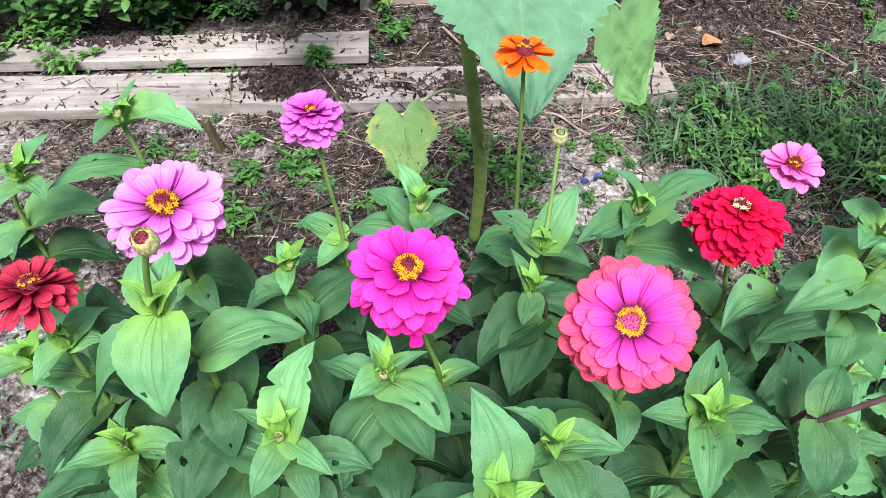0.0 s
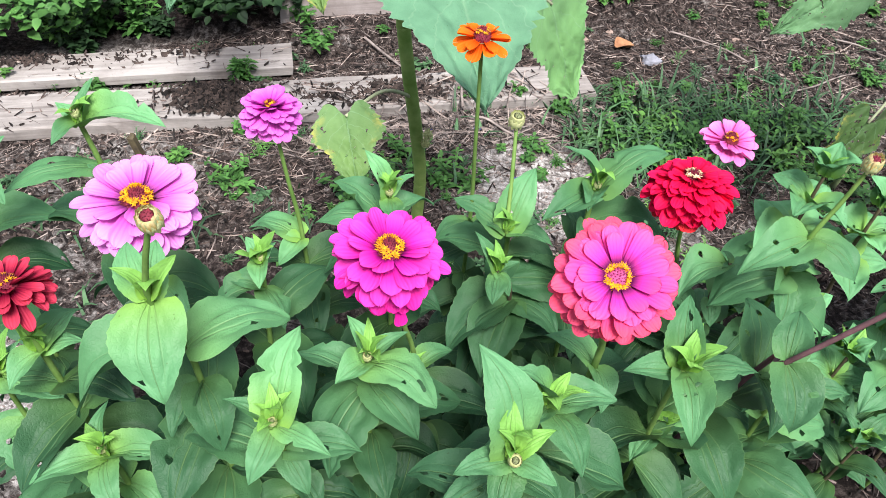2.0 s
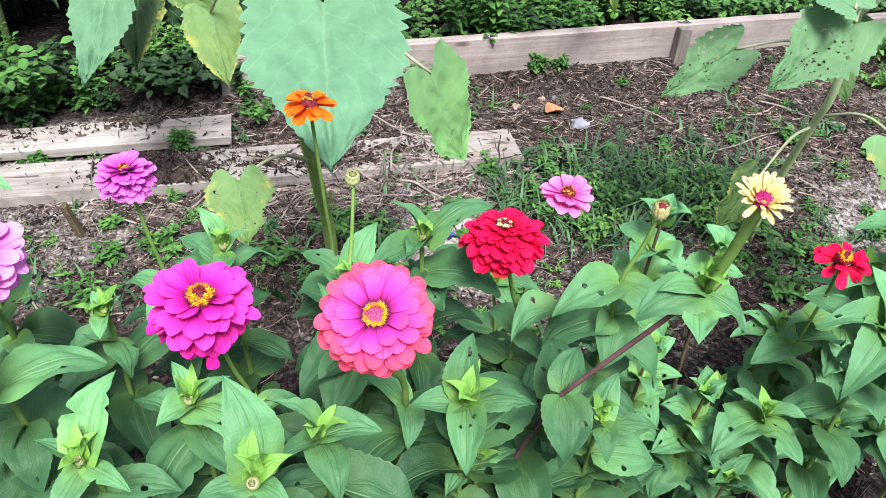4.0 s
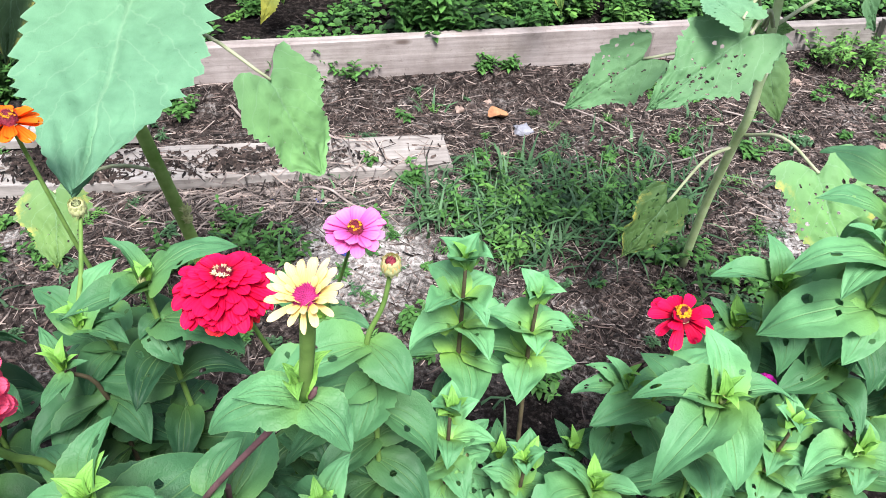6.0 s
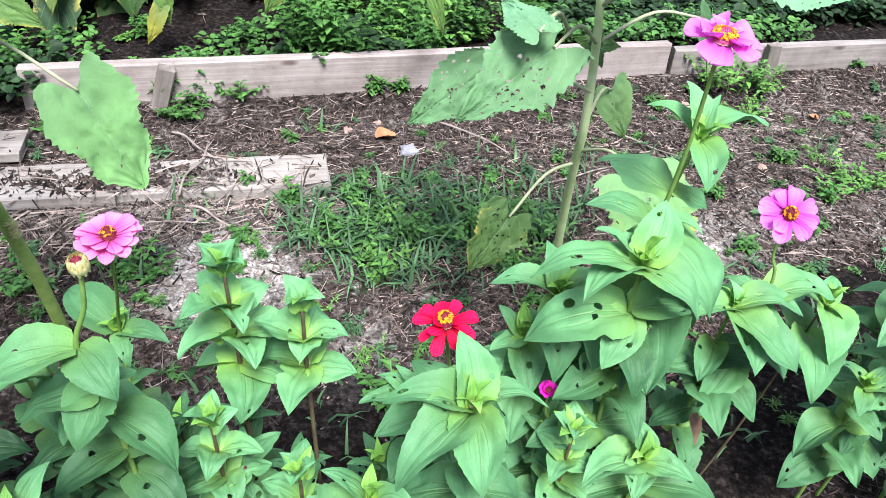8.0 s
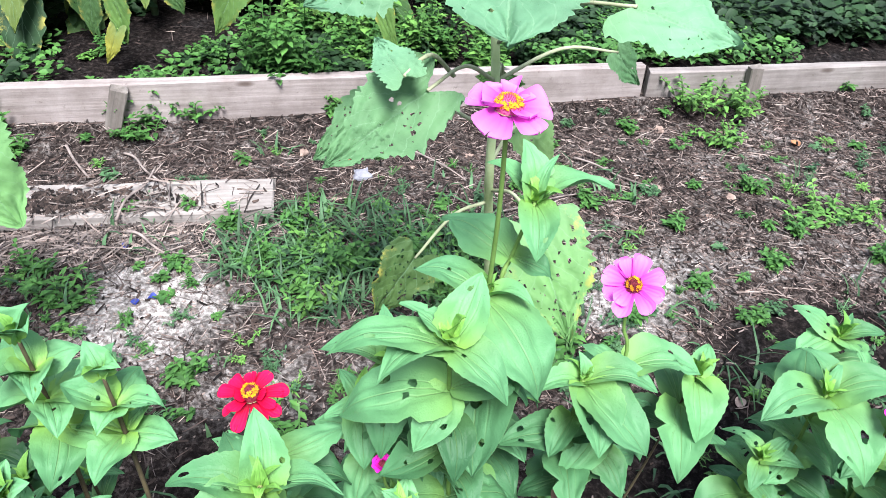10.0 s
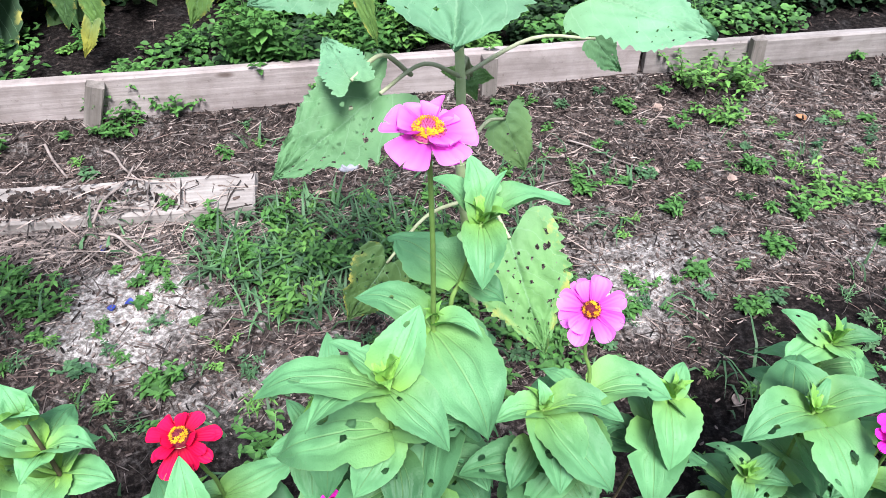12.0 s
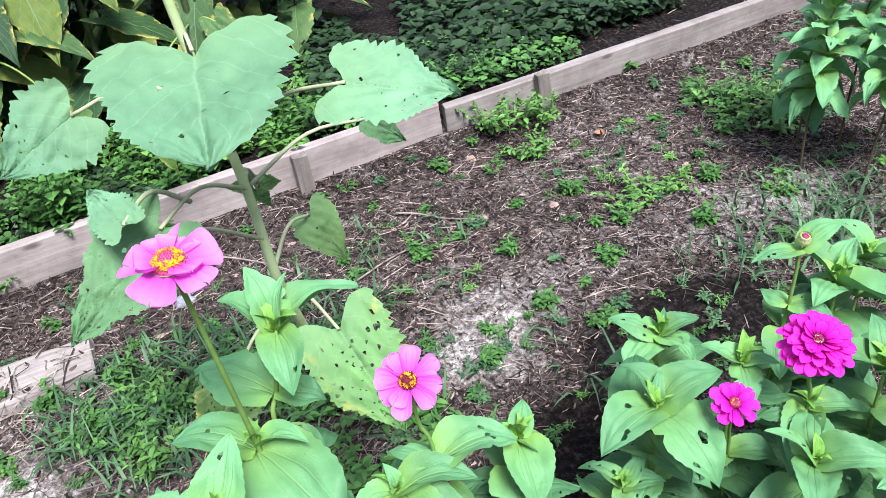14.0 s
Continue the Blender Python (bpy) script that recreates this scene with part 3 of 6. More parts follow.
def ground():
    xs, ys = graded(-1.7, 3.4, 0.02, 400), graded(0.2, 3.6, 0.02, 400)
    verts = [(x, y, height(x, y) if abs(x) < 9 and abs(y) < 9 else 0.0) for y in ys for x in xs]
    n = len(xs)
    faces = [(j * n + i, j * n + i + 1, (j + 1) * n + i + 1, (j + 1) * n + i) for j in range(len(ys) - 1) for i in range(n - 1)]
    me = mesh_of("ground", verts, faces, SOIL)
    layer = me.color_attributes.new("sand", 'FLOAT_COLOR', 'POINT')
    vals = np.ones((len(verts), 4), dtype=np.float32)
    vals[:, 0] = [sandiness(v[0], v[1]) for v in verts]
    vals[:, 1] = [damp_and_shade(v[0], v[1]) for v in verts]
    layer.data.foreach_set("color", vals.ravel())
    return tagged(new("ground", me), "dark mulched garden soil with pale sandy patches", "ground", kind="structure")


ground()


# ---- boards ----
def timber(name, length, width, thick, material, rng, chips=0.004, segs=24):
    """A sawn board along x with slightly worn, bowed edges and rounded arrises."""
    b = min(thick, width) * 0.12
    prof = [(-width / 2 + b, -thick / 2), (width / 2 - b, -thick / 2), (width / 2, -thick / 2 + b), (width / 2, thick / 2 - b),
            (width / 2 - b, thick / 2), (-width / 2 + b, thick / 2), (-width / 2, thick / 2 - b), (-width / 2, -thick / 2 + b)]
    verts, faces = [], []
    ph = rng.uniform(0, 9)
    for i in range(segs + 1):
        x = length * (i / segs - 0.5)
        for k, (y, z) in enumerate(prof):
            wob = noise.noise((x * 4 + ph, k * 1.7, 0)) * chips + noise.noise((x * 19 + ph, k * 2.3, 5)) * chips * 0.5
            verts.append((x + (rng.uniform(-0.004, 0.004) if i in (0, segs) else 0), y + wob * (1 if y > 0 else -1), z + wob * 0.4))
    for i in range(segs):
        for k in range(8):
            a, c = i * 8 + k, i * 8 + (k + 1) % 8
            faces.append((a, a + 8, c + 8, c))
    faces.append(tuple(range(8)))
    faces.append(tuple(range(segs * 8, segs * 8 + 8))[::-1])
    return mesh_of(name, verts, faces, material, smooth=False)


def lay(name, me, label, x0, y0, x1, y1, z, upright=False, roll=0.0, pitch=0.0, category="board"):
    a = math.atan2(y1 - y0, x1 - x0)
    m = Matrix.Translation(((x0 + x1) / 2, (y0 + y1) / 2, z)) @ Matrix.Rotation(a, 4, 'Z') @ Matrix.Rotation(pitch, 4, 'Y')
    if upright:
        m = m @ Matrix.Rotation(math.pi / 2, 4, 'X')
    m = m @ Matrix.Rotation(roll, 4, 'X')
    ob = new(name, me)
    ob.matrix_basis = m
    return tagged(ob, label, category, "boards edging the beds")


wood = random.Random(5)
EDGES = ((-0.37, 1.455, 0.0), (1.475, 3.10, -0.022))
for x0, x1, dz in EDGES:
    run = math.hypot(x1 - x0, board_y(x1) - board_y(x0))
    lay("edging_board", timber("edging_board", run, 0.165, 0.036, GREY_BOARD if x0 > 1 else BOARD, wood, 0.003, 60), "long greyed wooden board set on edge as a bed border" if x0 > 1 else "long pale wooden board set on edge as a bed border", x0, board_y(x0) + 0.018, x1, board_y(x1) + 0.018, 0.085 + dz, True)
for x, lean, h in ((-0.02, 0.30, 0.17), (1.02, 0.0, 0.165), (1.815, -0.08, 0.165)):
    me = timber("post", h, 0.045, 0.03, POST, wood, 0.003, 6)
    ob = tagged(new("board_stake", me), "short weathered grey stake nailed to the front of the edging board", "stake", "stakes of the edging boards")
    ob.matrix_basis = Matrix.Translation((x, board_y(x) - 0.019, h / 2 - 0.002)) @ Matrix.Rotation(BED, 4, 'Z') @ Matrix.Rotation(lean, 4, 'Y') @ Matrix.Rotation(math.pi / 2, 4, 'Y') @ Matrix.Rotation(math.pi / 2, 4, 'X')
lay("ground_plank", timber("ground_plank", 2.05, 0.145, 0.036, PLANK, wood, 0.005, 60), "weathered grey plank lying flat and half buried in mulch", -1.53, 1.33, 0.47, 1.775, 0.016)
lay("ground_plank", timber("ground_plank", 1.30, 0.115, 0.030, PLANK, wood, 0.005, 40), "weathered grey plank lying flat among the weeds", -1.58, 1.50, -0.32, 1.79, 0.022)
peg = tagged(new("wooden_peg", timber("wooden_peg", 0.10, 0.020, 0.014, BROWN_STEM, wood, 0.006, 8)), "splintered brown wooden peg stuck in the soil", "peg")
peg.matrix_basis = Matrix.Translation((-0.575, 1.34, 0.035)) @ Matrix.Rotation(1.35, 4, 'Y')


# ---- loose litter on the soil ----
def plank_top(x, y):
    """How far a plank's top lies over the soil at a place, 0 beside the planks."""
    if x < 0.47 and abs(y - (1.33 + (x + 1.53) * 0.2225)) < 0.072:
        return 0.034
    if x < -0.32 and abs(y - (1.50 + (x + 1.58) * 0.230)) < 0.058:
        return 0.037
    return 0.0


def scatter_litter(name, label, material, count, size, seed, keep, flat=0.3, category="mulch", swept=0.90):
    rng = random.Random(seed)
    verts, faces = [], []
    n = 0
    while n < count:
        x, y = rng.uniform(-1.6, 3.3), rng.uniform(0.25, 3.3)
        if rng.random() > keep(x, y):
            continue
        if plank_top(x, y) and rng.random() < swept:
            continue
        n += 1
        l, w, t = (s * rng.uniform(0.5, 1.6) for s in size)
        a, tilt = rng.uniform(0, math.pi), rng.gauss(0, flat)
        c, s = math.cos(a), math.sin(a)
        z = height(x, y) + t * 0.3 + abs(tilt) * l * 0.3
        z += plank_top(x, y)
        k = len(verts)
        bow = rng.uniform(-0.06, 0.06) * l
        for dx, half in ((-0.5, 0.7), (0.0, 1.0), (0.5, 0.6)):
            for sy, sz in ((-1, 0), (0.2, 1), (1, 0)):
                px, py = dx * l, sy * w * 0.5 * half + bow * (1 - 4 * dx * dx)
                verts.append((x + px * c - py * s, y + px * s + py * c, z + dx * l * tilt + sz * t))
        for q in (0, 3):
            faces += [(k + q, k + q + 1, k + q + 4, k + q + 3), (k + q + 1, k + q + 2, k + q + 5, k + q + 4)]
        faces += [(k, k + 2, k + 1), (k + 6, k + 7, k + 8)]
    return tagged(new(name, mesh_of(name, verts, faces, material, smooth=False)), label, category, kind="stuff")


def mulchy(x, y):
    if y > board_y(x) - 0.01:
        return 0.05 if y > board_y(x) + 0.04 else 0.0
    return max(0.14, 1 - 1.2 * sandiness(x, y)) * (1.0 if y > 1.05 else 0.35) * max(0.05, 1 - watered(x, y))


scatter_litter("wood_chips", "dark brown bark and wood chips strewn over soil", CHIP, 13000, (0.017, 0.0048, 0.003), 3, mulchy)
scatter_litter("bark_bits", "fine crumbled bark on the soil", CHIP, 18000, (0.009, 0.0040, 0.003), 9, mulchy)
scatter_litter("dry_straw", "pale dry stalks and straw strewn over soil", STRAW, 12500, (0.030, 0.0015, 0.0012), 4, lambda x, y: mulchy(x, y) * (1.0 if 1.2 < y < board_y(x) else 0.3), 0.15, "straw")
scatter_litter("pale_chips", "pale pinkish wood chips among dark mulch", PALE_CHIP, 9000, (0.009, 0.0036, 0.0025), 15, lambda x, y: mulchy(x, y) * (0.25 + 0.75 * (x > 0.9)) * (y < board_y(x)))
scatter_litter("sand_grit", "fine pale grit on sandy soil", PALE_CHIP, 5000, (0.005, 0.0035, 0.002), 16, lambda x, y: sandiness(x, y) * (y < board_y(x)), 0.3, "grit")
scatter_litter("mulch_spill", "dark mulch spilt over the planks", CHIP, 3400, (0.014, 0.006, 0.004), 18, lambda x, y: math.exp(-((x + 0.43) / 0.10) ** 2 - ((y - 1.57) / 0.05) ** 2) + 0.45 * math.exp(-((x + 0.03) / 0.19) ** 2 - ((y - 1.655 - 0.22 * x) / 0.04) ** 2) * (0.6 + noise.noise((x * 7, y * 7, 2))) + 0.6 * (x < -0.5) * math.exp(-((y - 1.545 - (x + 1.58) * 0.23) / 0.03) ** 2) * (0.5 + noise.noise((x * 4, 0, 0))), 0.3, "mulch", 0.0)
scatter_litter("brown_straw", "dark reddish brown straw matted over the soil", BROWN_STRAW, 13000, (0.045, 0.0018, 0.0015), 20, lambda x, y: mulchy(x, y) * (1.0 if 1.15 < y < board_y(x) else 0.25), 0.10, "straw")
scatter_litter("thin_twigs", "thin pale twigs and dry stalks strewn over the mulch", STRAW, 2600, (0.058, 0.0022, 0.0018), 19, lambda x, y: mulchy(x, y) * (1.0 if 1.3 < y < board_y(x) else 0.15), 0.10, "twigs")
scatter_litter("straw_heap", "tangle of dry stalks lying beside the plank", STRAW, 900, (0.085, 0.0028, 0.0024), 6, lambda x, y: math.exp(-((x - 0.08) / 0.36) ** 2 - ((y - 1.60 - 0.2 * (x - 0.1)) / 0.085) ** 2), 0.12, "straw", 0.65)


def pebble(name, label, at, size, material, seed, category="stone"):
    rng = random.Random(seed)
    bm = bmesh.new()
    bmesh.ops.create_icosphere(bm, subdivisions=2, radius=1)
    for v in bm.verts:
        k = 1 + 0.7 * noise.noise(v.co * 1.7 + Vector((seed * 3.1, 0, 0)))
        v.co = Vector((v.co.x * size[0] * k, v.co.y * size[1] * k, v.co.z * size[2] * k))
    me = bpy.data.meshes.new(name)
    bm.to_mesh(me)
    bm.free()
    me.materials.append(material)
    ob = tagged(new(name, me), label, category, "stones on the soil")
    ob.matrix_basis = Matrix.Translation((at[0], at[1], height(*at) + size[2] * 0.3)) @ Matrix.Rotation(rng.uniform(0, 6), 4, 'Z')
    return ob


for n, (x, y, s) in enumerate(((0.49, 2.03, 0.024), (0.57, 2.08, 0.02), (0.62, 1.82, 0.017), (1.67, 1.99, 0.024), (1.52, 2.33, 0.03), (1.72, 2.36, 0.03), (-1.02, 1.26, 0.03),
                               (1.95, 2.18, 0.018), (1.48, 2.02, 0.018), (1.60, 1.90, 0.014), (0.95, 2.1, 0.016), (-0.42, 1.0, 0.012), (-0.46, 1.02, 0.014), (0.30, 1.62, 0.012), (2.08, 2.05, 0.015), (0.8, 2.0, 0.013))):
    pebble("stone", "small pale pinkish stone half sunk in mulch", (x, y), (s * 0.75, s * 0.5, s * 0.28), STONE, n)
pebble("stone", "smooth bluish grey stone lying on mulch", (0.67, 1.94), (0.032, 0.025, 0.014), GREY_STONE, 31)


def curled_leaf(name, label, at, size, material, seed, az):
    rng = random.Random(seed)
    verts, faces = [], []
    for i in range(9):
        u = i / 8
        w = math.sin(math.pi * min(u * 0.95 + 0.03, 1)) ** 0.7 * 0.42
        for j in range(5):
            s = j / 2 - 1
            verts.append((size * (u - 0.5), size * s * w, size * (0.28 * s * s * math.sin(3 * u) + 0.1 * math.sin(u * 5 + seed) + 0.12)))
    for i in range(8):
        for j in range(4):
            k = i * 5 + j
            faces.append((k, k + 5, k + 6, k + 1))
    ob = tagged(new(name, mesh_of(name, verts, faces, material)), label, "leaf", "fallen leaves on the soil")
    ob.matrix_basis = Matrix.Translation((at[0], at[1], height(*at))) @ Matrix.Rotation(az, 4, 'Z')
    return ob


curled_leaf("fallen_leaf", "curled rust-orange fallen leaf on dark mulch", (0.60, 2.0), 0.065, RUST_LEAF, 1, 0.6)
curled_leaf("fallen_leaf", "small rust-orange fallen leaf on mulch", (1.93, 2.32), 0.035, RUST_LEAF, 2, 2.0)
curled_leaf("fallen_petal", "pale dry petal scrap lying on dark soil", (1.54, 1.255), 0.026, PALE_CHIP, 3, 1.1)
for n, (x, y) in enumerate(((0.30, 1.39), (0.18, 1.55), (0.06, 1.54), (0.10, 1.62), (0.27, 1.37))):
    curled_leaf("blue_scrap", "tiny crumpled bright blue scrap on the soil", (x, y), 0.022, BLUE, 5 + n, n * 1.3)


def stick(label, a, b, r, seed):
    rng = random.Random(seed)
    a, b = Vector(a), Vector(b)
    pts = [a.lerp(b, t) + Vector((rng.uniform(-1, 1), rng.uniform(-1, 1), rng.uniform(0, 1))) * 0.012 * (0 < t < 1) for t in (0, 0.3, 0.65, 1)]
    o = pts[0]
    ob = tagged(new("dry_stalk", tube("dry_stalk", [p - o for p in pts], r, r * 0.6, STRAW, 6)), label, "stick", "dry stalks on the soil")
    ob.location = o
    return ob


for n, (a, b, r) in enumerate((((0.02, 1.93, 0.012), (0.20, 1.76, 0.04), 0.004), ((-0.22, 2.0, 0.012), (-0.02, 1.80, 0.012), 0.005), ((0.14, 1.60, 0.04), (0.15, 1.83, 0.045), 0.004),
                               ((0.16, 1.60, 0.012), (0.30, 1.52, 0.012), 0.004), ((0.72, 1.75, 0.012), (0.86, 1.80, 0.012), 0.004), ((-0.62, 1.16, 0.01), (-0.45, 0.98, 0.012), 0.003),
                               ((1.0, 1.80, 0.01), (1.3, 1.95, 0.012), 0.003), ((1.25, 2.12, 0.01), (1.45, 2.0, 0.012), 0.003), ((0.75, 2.1, 0.01), (0.95, 1.95, 0.012), 0.003))):
    stick("dry pale stalk lying across the mulch", a, b, r, 40 + n)


# ---- grass and weeds ----
def tufts(name, label, spots, material, seed, blades, long, category="grass"):
    """spots: (x, y, radius); thin bent blades."""
    rng = random.Random(seed)
    verts, faces = [], []
    for x, y, r in spots:
        for _ in range(int(blades * r * r * 400)):
            a, d = rng.uniform(0, 2 * math.pi), r * math.sqrt(rng.random())
            px, py = x + d * math.cos(a), y + d * math.sin(a)
            out, l, w = rng.uniform(0, 2 * math.pi), long * rng.uniform(0.4, 1.3), rng.uniform(0.002, 0.0055)
            lean = rng.uniform(0.5, 1.7)
            dx, dy = math.cos(out), math.sin(out)
            z0, k = height(px, py), len(verts)
            for t in (0, 0.4, 0.75, 1.0):
                h = l * t * math.cos(lean * t)
                o = l * t * math.sin(lean * t)
                ww = w * (1 - t) ** 0.6
                for s in (-1, 1):
                    verts.append((px + dx * o - dy * ww * s, py + dy * o + dx * ww * s, z0 + max(h, 0.004)))
            faces += [(k + q, k + q + 1, k + q + 3, k + q + 2) for q in (0, 2, 4)]
    return tagged(new(name, mesh_of(name, verts, faces, material)), label, category, kind="stuff")


GRASSY = ((0.55, 1.60, 0.16), (0.70, 1.62, 0.16), (0.66, 1.45, 0.13), (0.85, 1.66, 0.13), (0.78, 1.50, 0.11), (0.95, 1.55, 0.12), (0.47, 1.52, 0.08), (1.05, 1.70, 0.12))
tufts("grass_patch", "patch of long dark green grass and weeds", GRASSY, GRASS, 11, 15, 0.095)
tufts("grass_tufts", "thin scattered grass tufts on bare soil", ((0.35, 1.62, 0.10), (0.2, 1.6, 0.10), (-0.45, 1.15, 0.10), (-0.5, 0.95, 0.1), (1.45, 1.45, 0.07), (1.52, 1.3, 0.08), (2.05, 1.55, 0.16), (2.2, 1.75, 0.15), (2.3, 1.95, 0.12), (2.6, 1.8, 0.2), (1.85, 2.1, 0.07), (1.3, 1.75, 0.08), (0.9, 1.9, 0.1), (-0.7, 1.2, 0.12), (1.7, 2.2, 0.06), (0.4, 2.0, 0.06), (1.95, 1.6, 0.1), (2.4, 1.6, 0.2), (1.35, 2.0, 0.1), (-0.75, 0.62, 0.14), (-0.7, 0.45, 0.1), (0.55, 0.95, 0.1), (1.3, 1.1, 0.12), (1.1, 1.45, 0.15), (-0.25, 1.2, 0.1), (0.05, 1.35, 0.12), (0.62, 1.12, 0.05), (0.32, 1.08, 0.06), (1.15, 2.0, 0.12)), GRASS, 12, 4.5, 0.06)


tufts("long_grass", "loose tufts of long grass at the far end of the bed", ((2.10, 1.76, 0.06), (2.25, 1.62, 0.10), (2.02, 1.60, 0.05), (2.35, 1.72, 0.10), (2.18, 1.52, 0.08), (1.60, 1.22, 0.05), (1.56, 1.34, 0.04)), GRASS, 13, 9, 0.13)


def weed(label, at, spread, tall, material, seed, leaf=0.022, stems=9, leaves=9, ratio=0.55):
    """A low weed: thin stems with opposite small leaves, all in one mesh."""
    verts, faces = weed_shape(spread, tall, seed, leaf, stems, leaves, ratio)
    ob = tagged(new("weed", mesh_of("weed", verts, faces, material)), label, "weed", "weeds on the soil")
    ob.location = (at[0], at[1], height(*at))
    return ob


def weed_shape(spread, tall, seed, leaf, stems, leaves, ratio):
    rng = random.Random(seed)
    verts, faces = [], []

    def small_leaf(p, out, l):
        k = len(verts)
        side = out.cross(Vector((0, 0, 1))).normalized() * l * ratio * 0.5
        lift = Vector((0, 0, l * 0.12))
        droop = Vector((0, 0, -l * 0.15))
        verts.extend((p, p + out * l * 0.4 + side + lift, p + out * l * 0.45 + lift * 0.5, p + out * l * 0.4 - side + lift, p + out * l + droop, p + out * l * 0.75 + side * 0.6, p + out * l * 0.75 - side * 0.6))
        faces.extend(((k, k + 2, k + 1), (k, k + 3, k + 2), (k + 1, k + 2, k + 4, k + 5), (k + 2, k + 3, k + 6, k + 4)))

    for _ in range(stems):
        a, lean = rng.uniform(0, 6.28), rng.uniform(0.1, 1.0)
        d = Vector((math.cos(a), math.sin(a), 0))
        p = d * spread * 0.35 * rng.random()
        h = tall * rng.uniform(0.5, 1.1)
        end = p + d * spread * lean + Vector((0, 0, h))
        mid = p.lerp(end, 0.5) + Vector((0, 0, h * 0.2))
        for q in range(leaves):
            t = (q + 1) / leaves
            c = p * (1 - t) ** 2 + mid * 2 * t * (1 - t) + end * t * t
            b = rng.uniform(0, 6.28)
            for turn in (0, math.pi):
                o = Vector((math.cos(b + turn), math.sin(b + turn), rng.uniform(-0.1, 0.5))).normalized()
                small_leaf(c, o, leaf * rng.uniform(0.6, 1.3) * (1.1 - 0.4 * t))
        k = len(verts)
        for c in (p, mid, end):
            verts.extend((c + Vector((0.0012, 0, 0)), c - Vector((0.0012, 0, 0))))
        faces.extend(((k, k + 1, k + 3, k + 2), (k + 2, k + 3, k + 5, k + 4)))
    return verts, faces


LOW = "low leafy green weed growing in the mulch"
for n, (x, y, s, t, light) in enumerate(((0.07, 2.06, 0.08, 0.05, 0), (0.17, 2.09, 0.08, 0.05, 0), (-0.03, 2.02, 0.06, 0.06, 0), (0.54, 2.16, 0.06, 0.05, 1), (0.62, 2.19, 0.05, 0.04, 1), (1.68, 2.42, 0.11, 0.12, 1), (1.78, 2.45, 0.10, 0.10, 1), (1.60, 2.42, 0.09, 0.09, 1),
                                         (1.70, 2.28, 0.07, 0.07, 1), (1.89, 1.93, 0.10, 0.05, 1), (1.98, 1.96, 0.09, 0.05, 1), (1.80, 1.86, 0.06, 0.04, 1), (1.73, 2.03, 0.05, 0.04, 1), (2.36, 2.25, 0.12, 0.09, 1), (2.30, 2.40, 0.13, 0.09, 0), (2.48, 2.35, 0.13, 0.09, 0), (2.42, 2.12, 0.10, 0.08, 1),
                                         (2.10, 1.95, 0.06, 0.04, 1), (1.52, 1.60, 0.05, 0.03, 1), (1.62, 1.50, 0.05, 0.03, 1), (1.35, 1.46, 0.04, 0.03, 1), (1.72, 1.72, 0.05, 0.03, 1), (2.0, 1.78, 0.06, 0.04, 1), (0.66, 1.56, 0.10, 0.07, 0), (0.60, 1.48, 0.09, 0.06, 0), (0.78, 1.60, 0.10, 0.07, 0),
                                         (0.55, 1.68, 0.06, 0.06, 1), (0.88, 1.58, 0.1, 0.08, 0), (1.0, 1.62, 0.1, 0.09, 0), (0.97, 1.45, 0.09, 0.08, 0), (0.12, 1.34, 0.09, 0.05, 0), (0.02, 1.42, 0.08, 0.05, 0), (-0.08, 1.30, 0.08, 0.05, 0), (-0.45, 1.11, 0.07, 0.04, 0), (-0.47, 1.25, 0.06, 0.04, 0),
                                         (-1.15, 1.72, 0.10, 0.16, 1), (-1.19, 1.60, 0.10, 0.09, 1), (-1.05, 1.58, 0.09, 0.08, 1), (-0.95, 1.85, 0.08, 0.10, 1), (-0.43, 1.70, 0.05, 0.06, 1), (-0.78, 1.62, 0.05, 0.04, 1), (-0.31, 1.95, 0.08, 0.07, 0), (-0.25, 1.88, 0.08, 0.06, 0), (1.10, 1.40, 0.10, 0.07, 0), (1.20, 1.32, 0.09, 0.07, 0), (1.05, 1.25, 0.09, 0.08, 0),
                                         (0.28, 1.70, 0.06, 0.05, 0), (0.40, 1.66, 0.06, 0.05, 0), (0.15, 1.67, 0.05, 0.04, 0), (1.42, 2.3, 0.05, 0.03, 0), (1.28, 1.9, 0.06, 0.04, 0), (2.15, 2.62, 0.05, 0.04, 1), (0.45, 1.18, 0.06, 0.04, 0), (0.70, 1.05, 0.07, 0.05, 0), (1.5, 1.85, 0.05, 0.03, 0), (-0.35, 1.30, 0.07, 0.04, 0), (-0.01, 2.08, 0.08, 0.06, 0), (0.06, 1.99, 0.08, 0.06, 0), (0.09, 2.08, 0.08, 0.06, 0), (0.05, 2.12, 0.08, 0.06, 0), (0.17, 2.09, 0.08, 0.06, 0))):
    weed(LOW, (x, y), s if s > 0.065 else s * 0.6, t, WEED_LIGHT if light and s > 0.065 else WEED, 100 + n, (0.015 + 0.10 * t) * (1.5 if x < -0.7 else 1.3), 8 if x < -0.7 else 9, 6, 0.46)


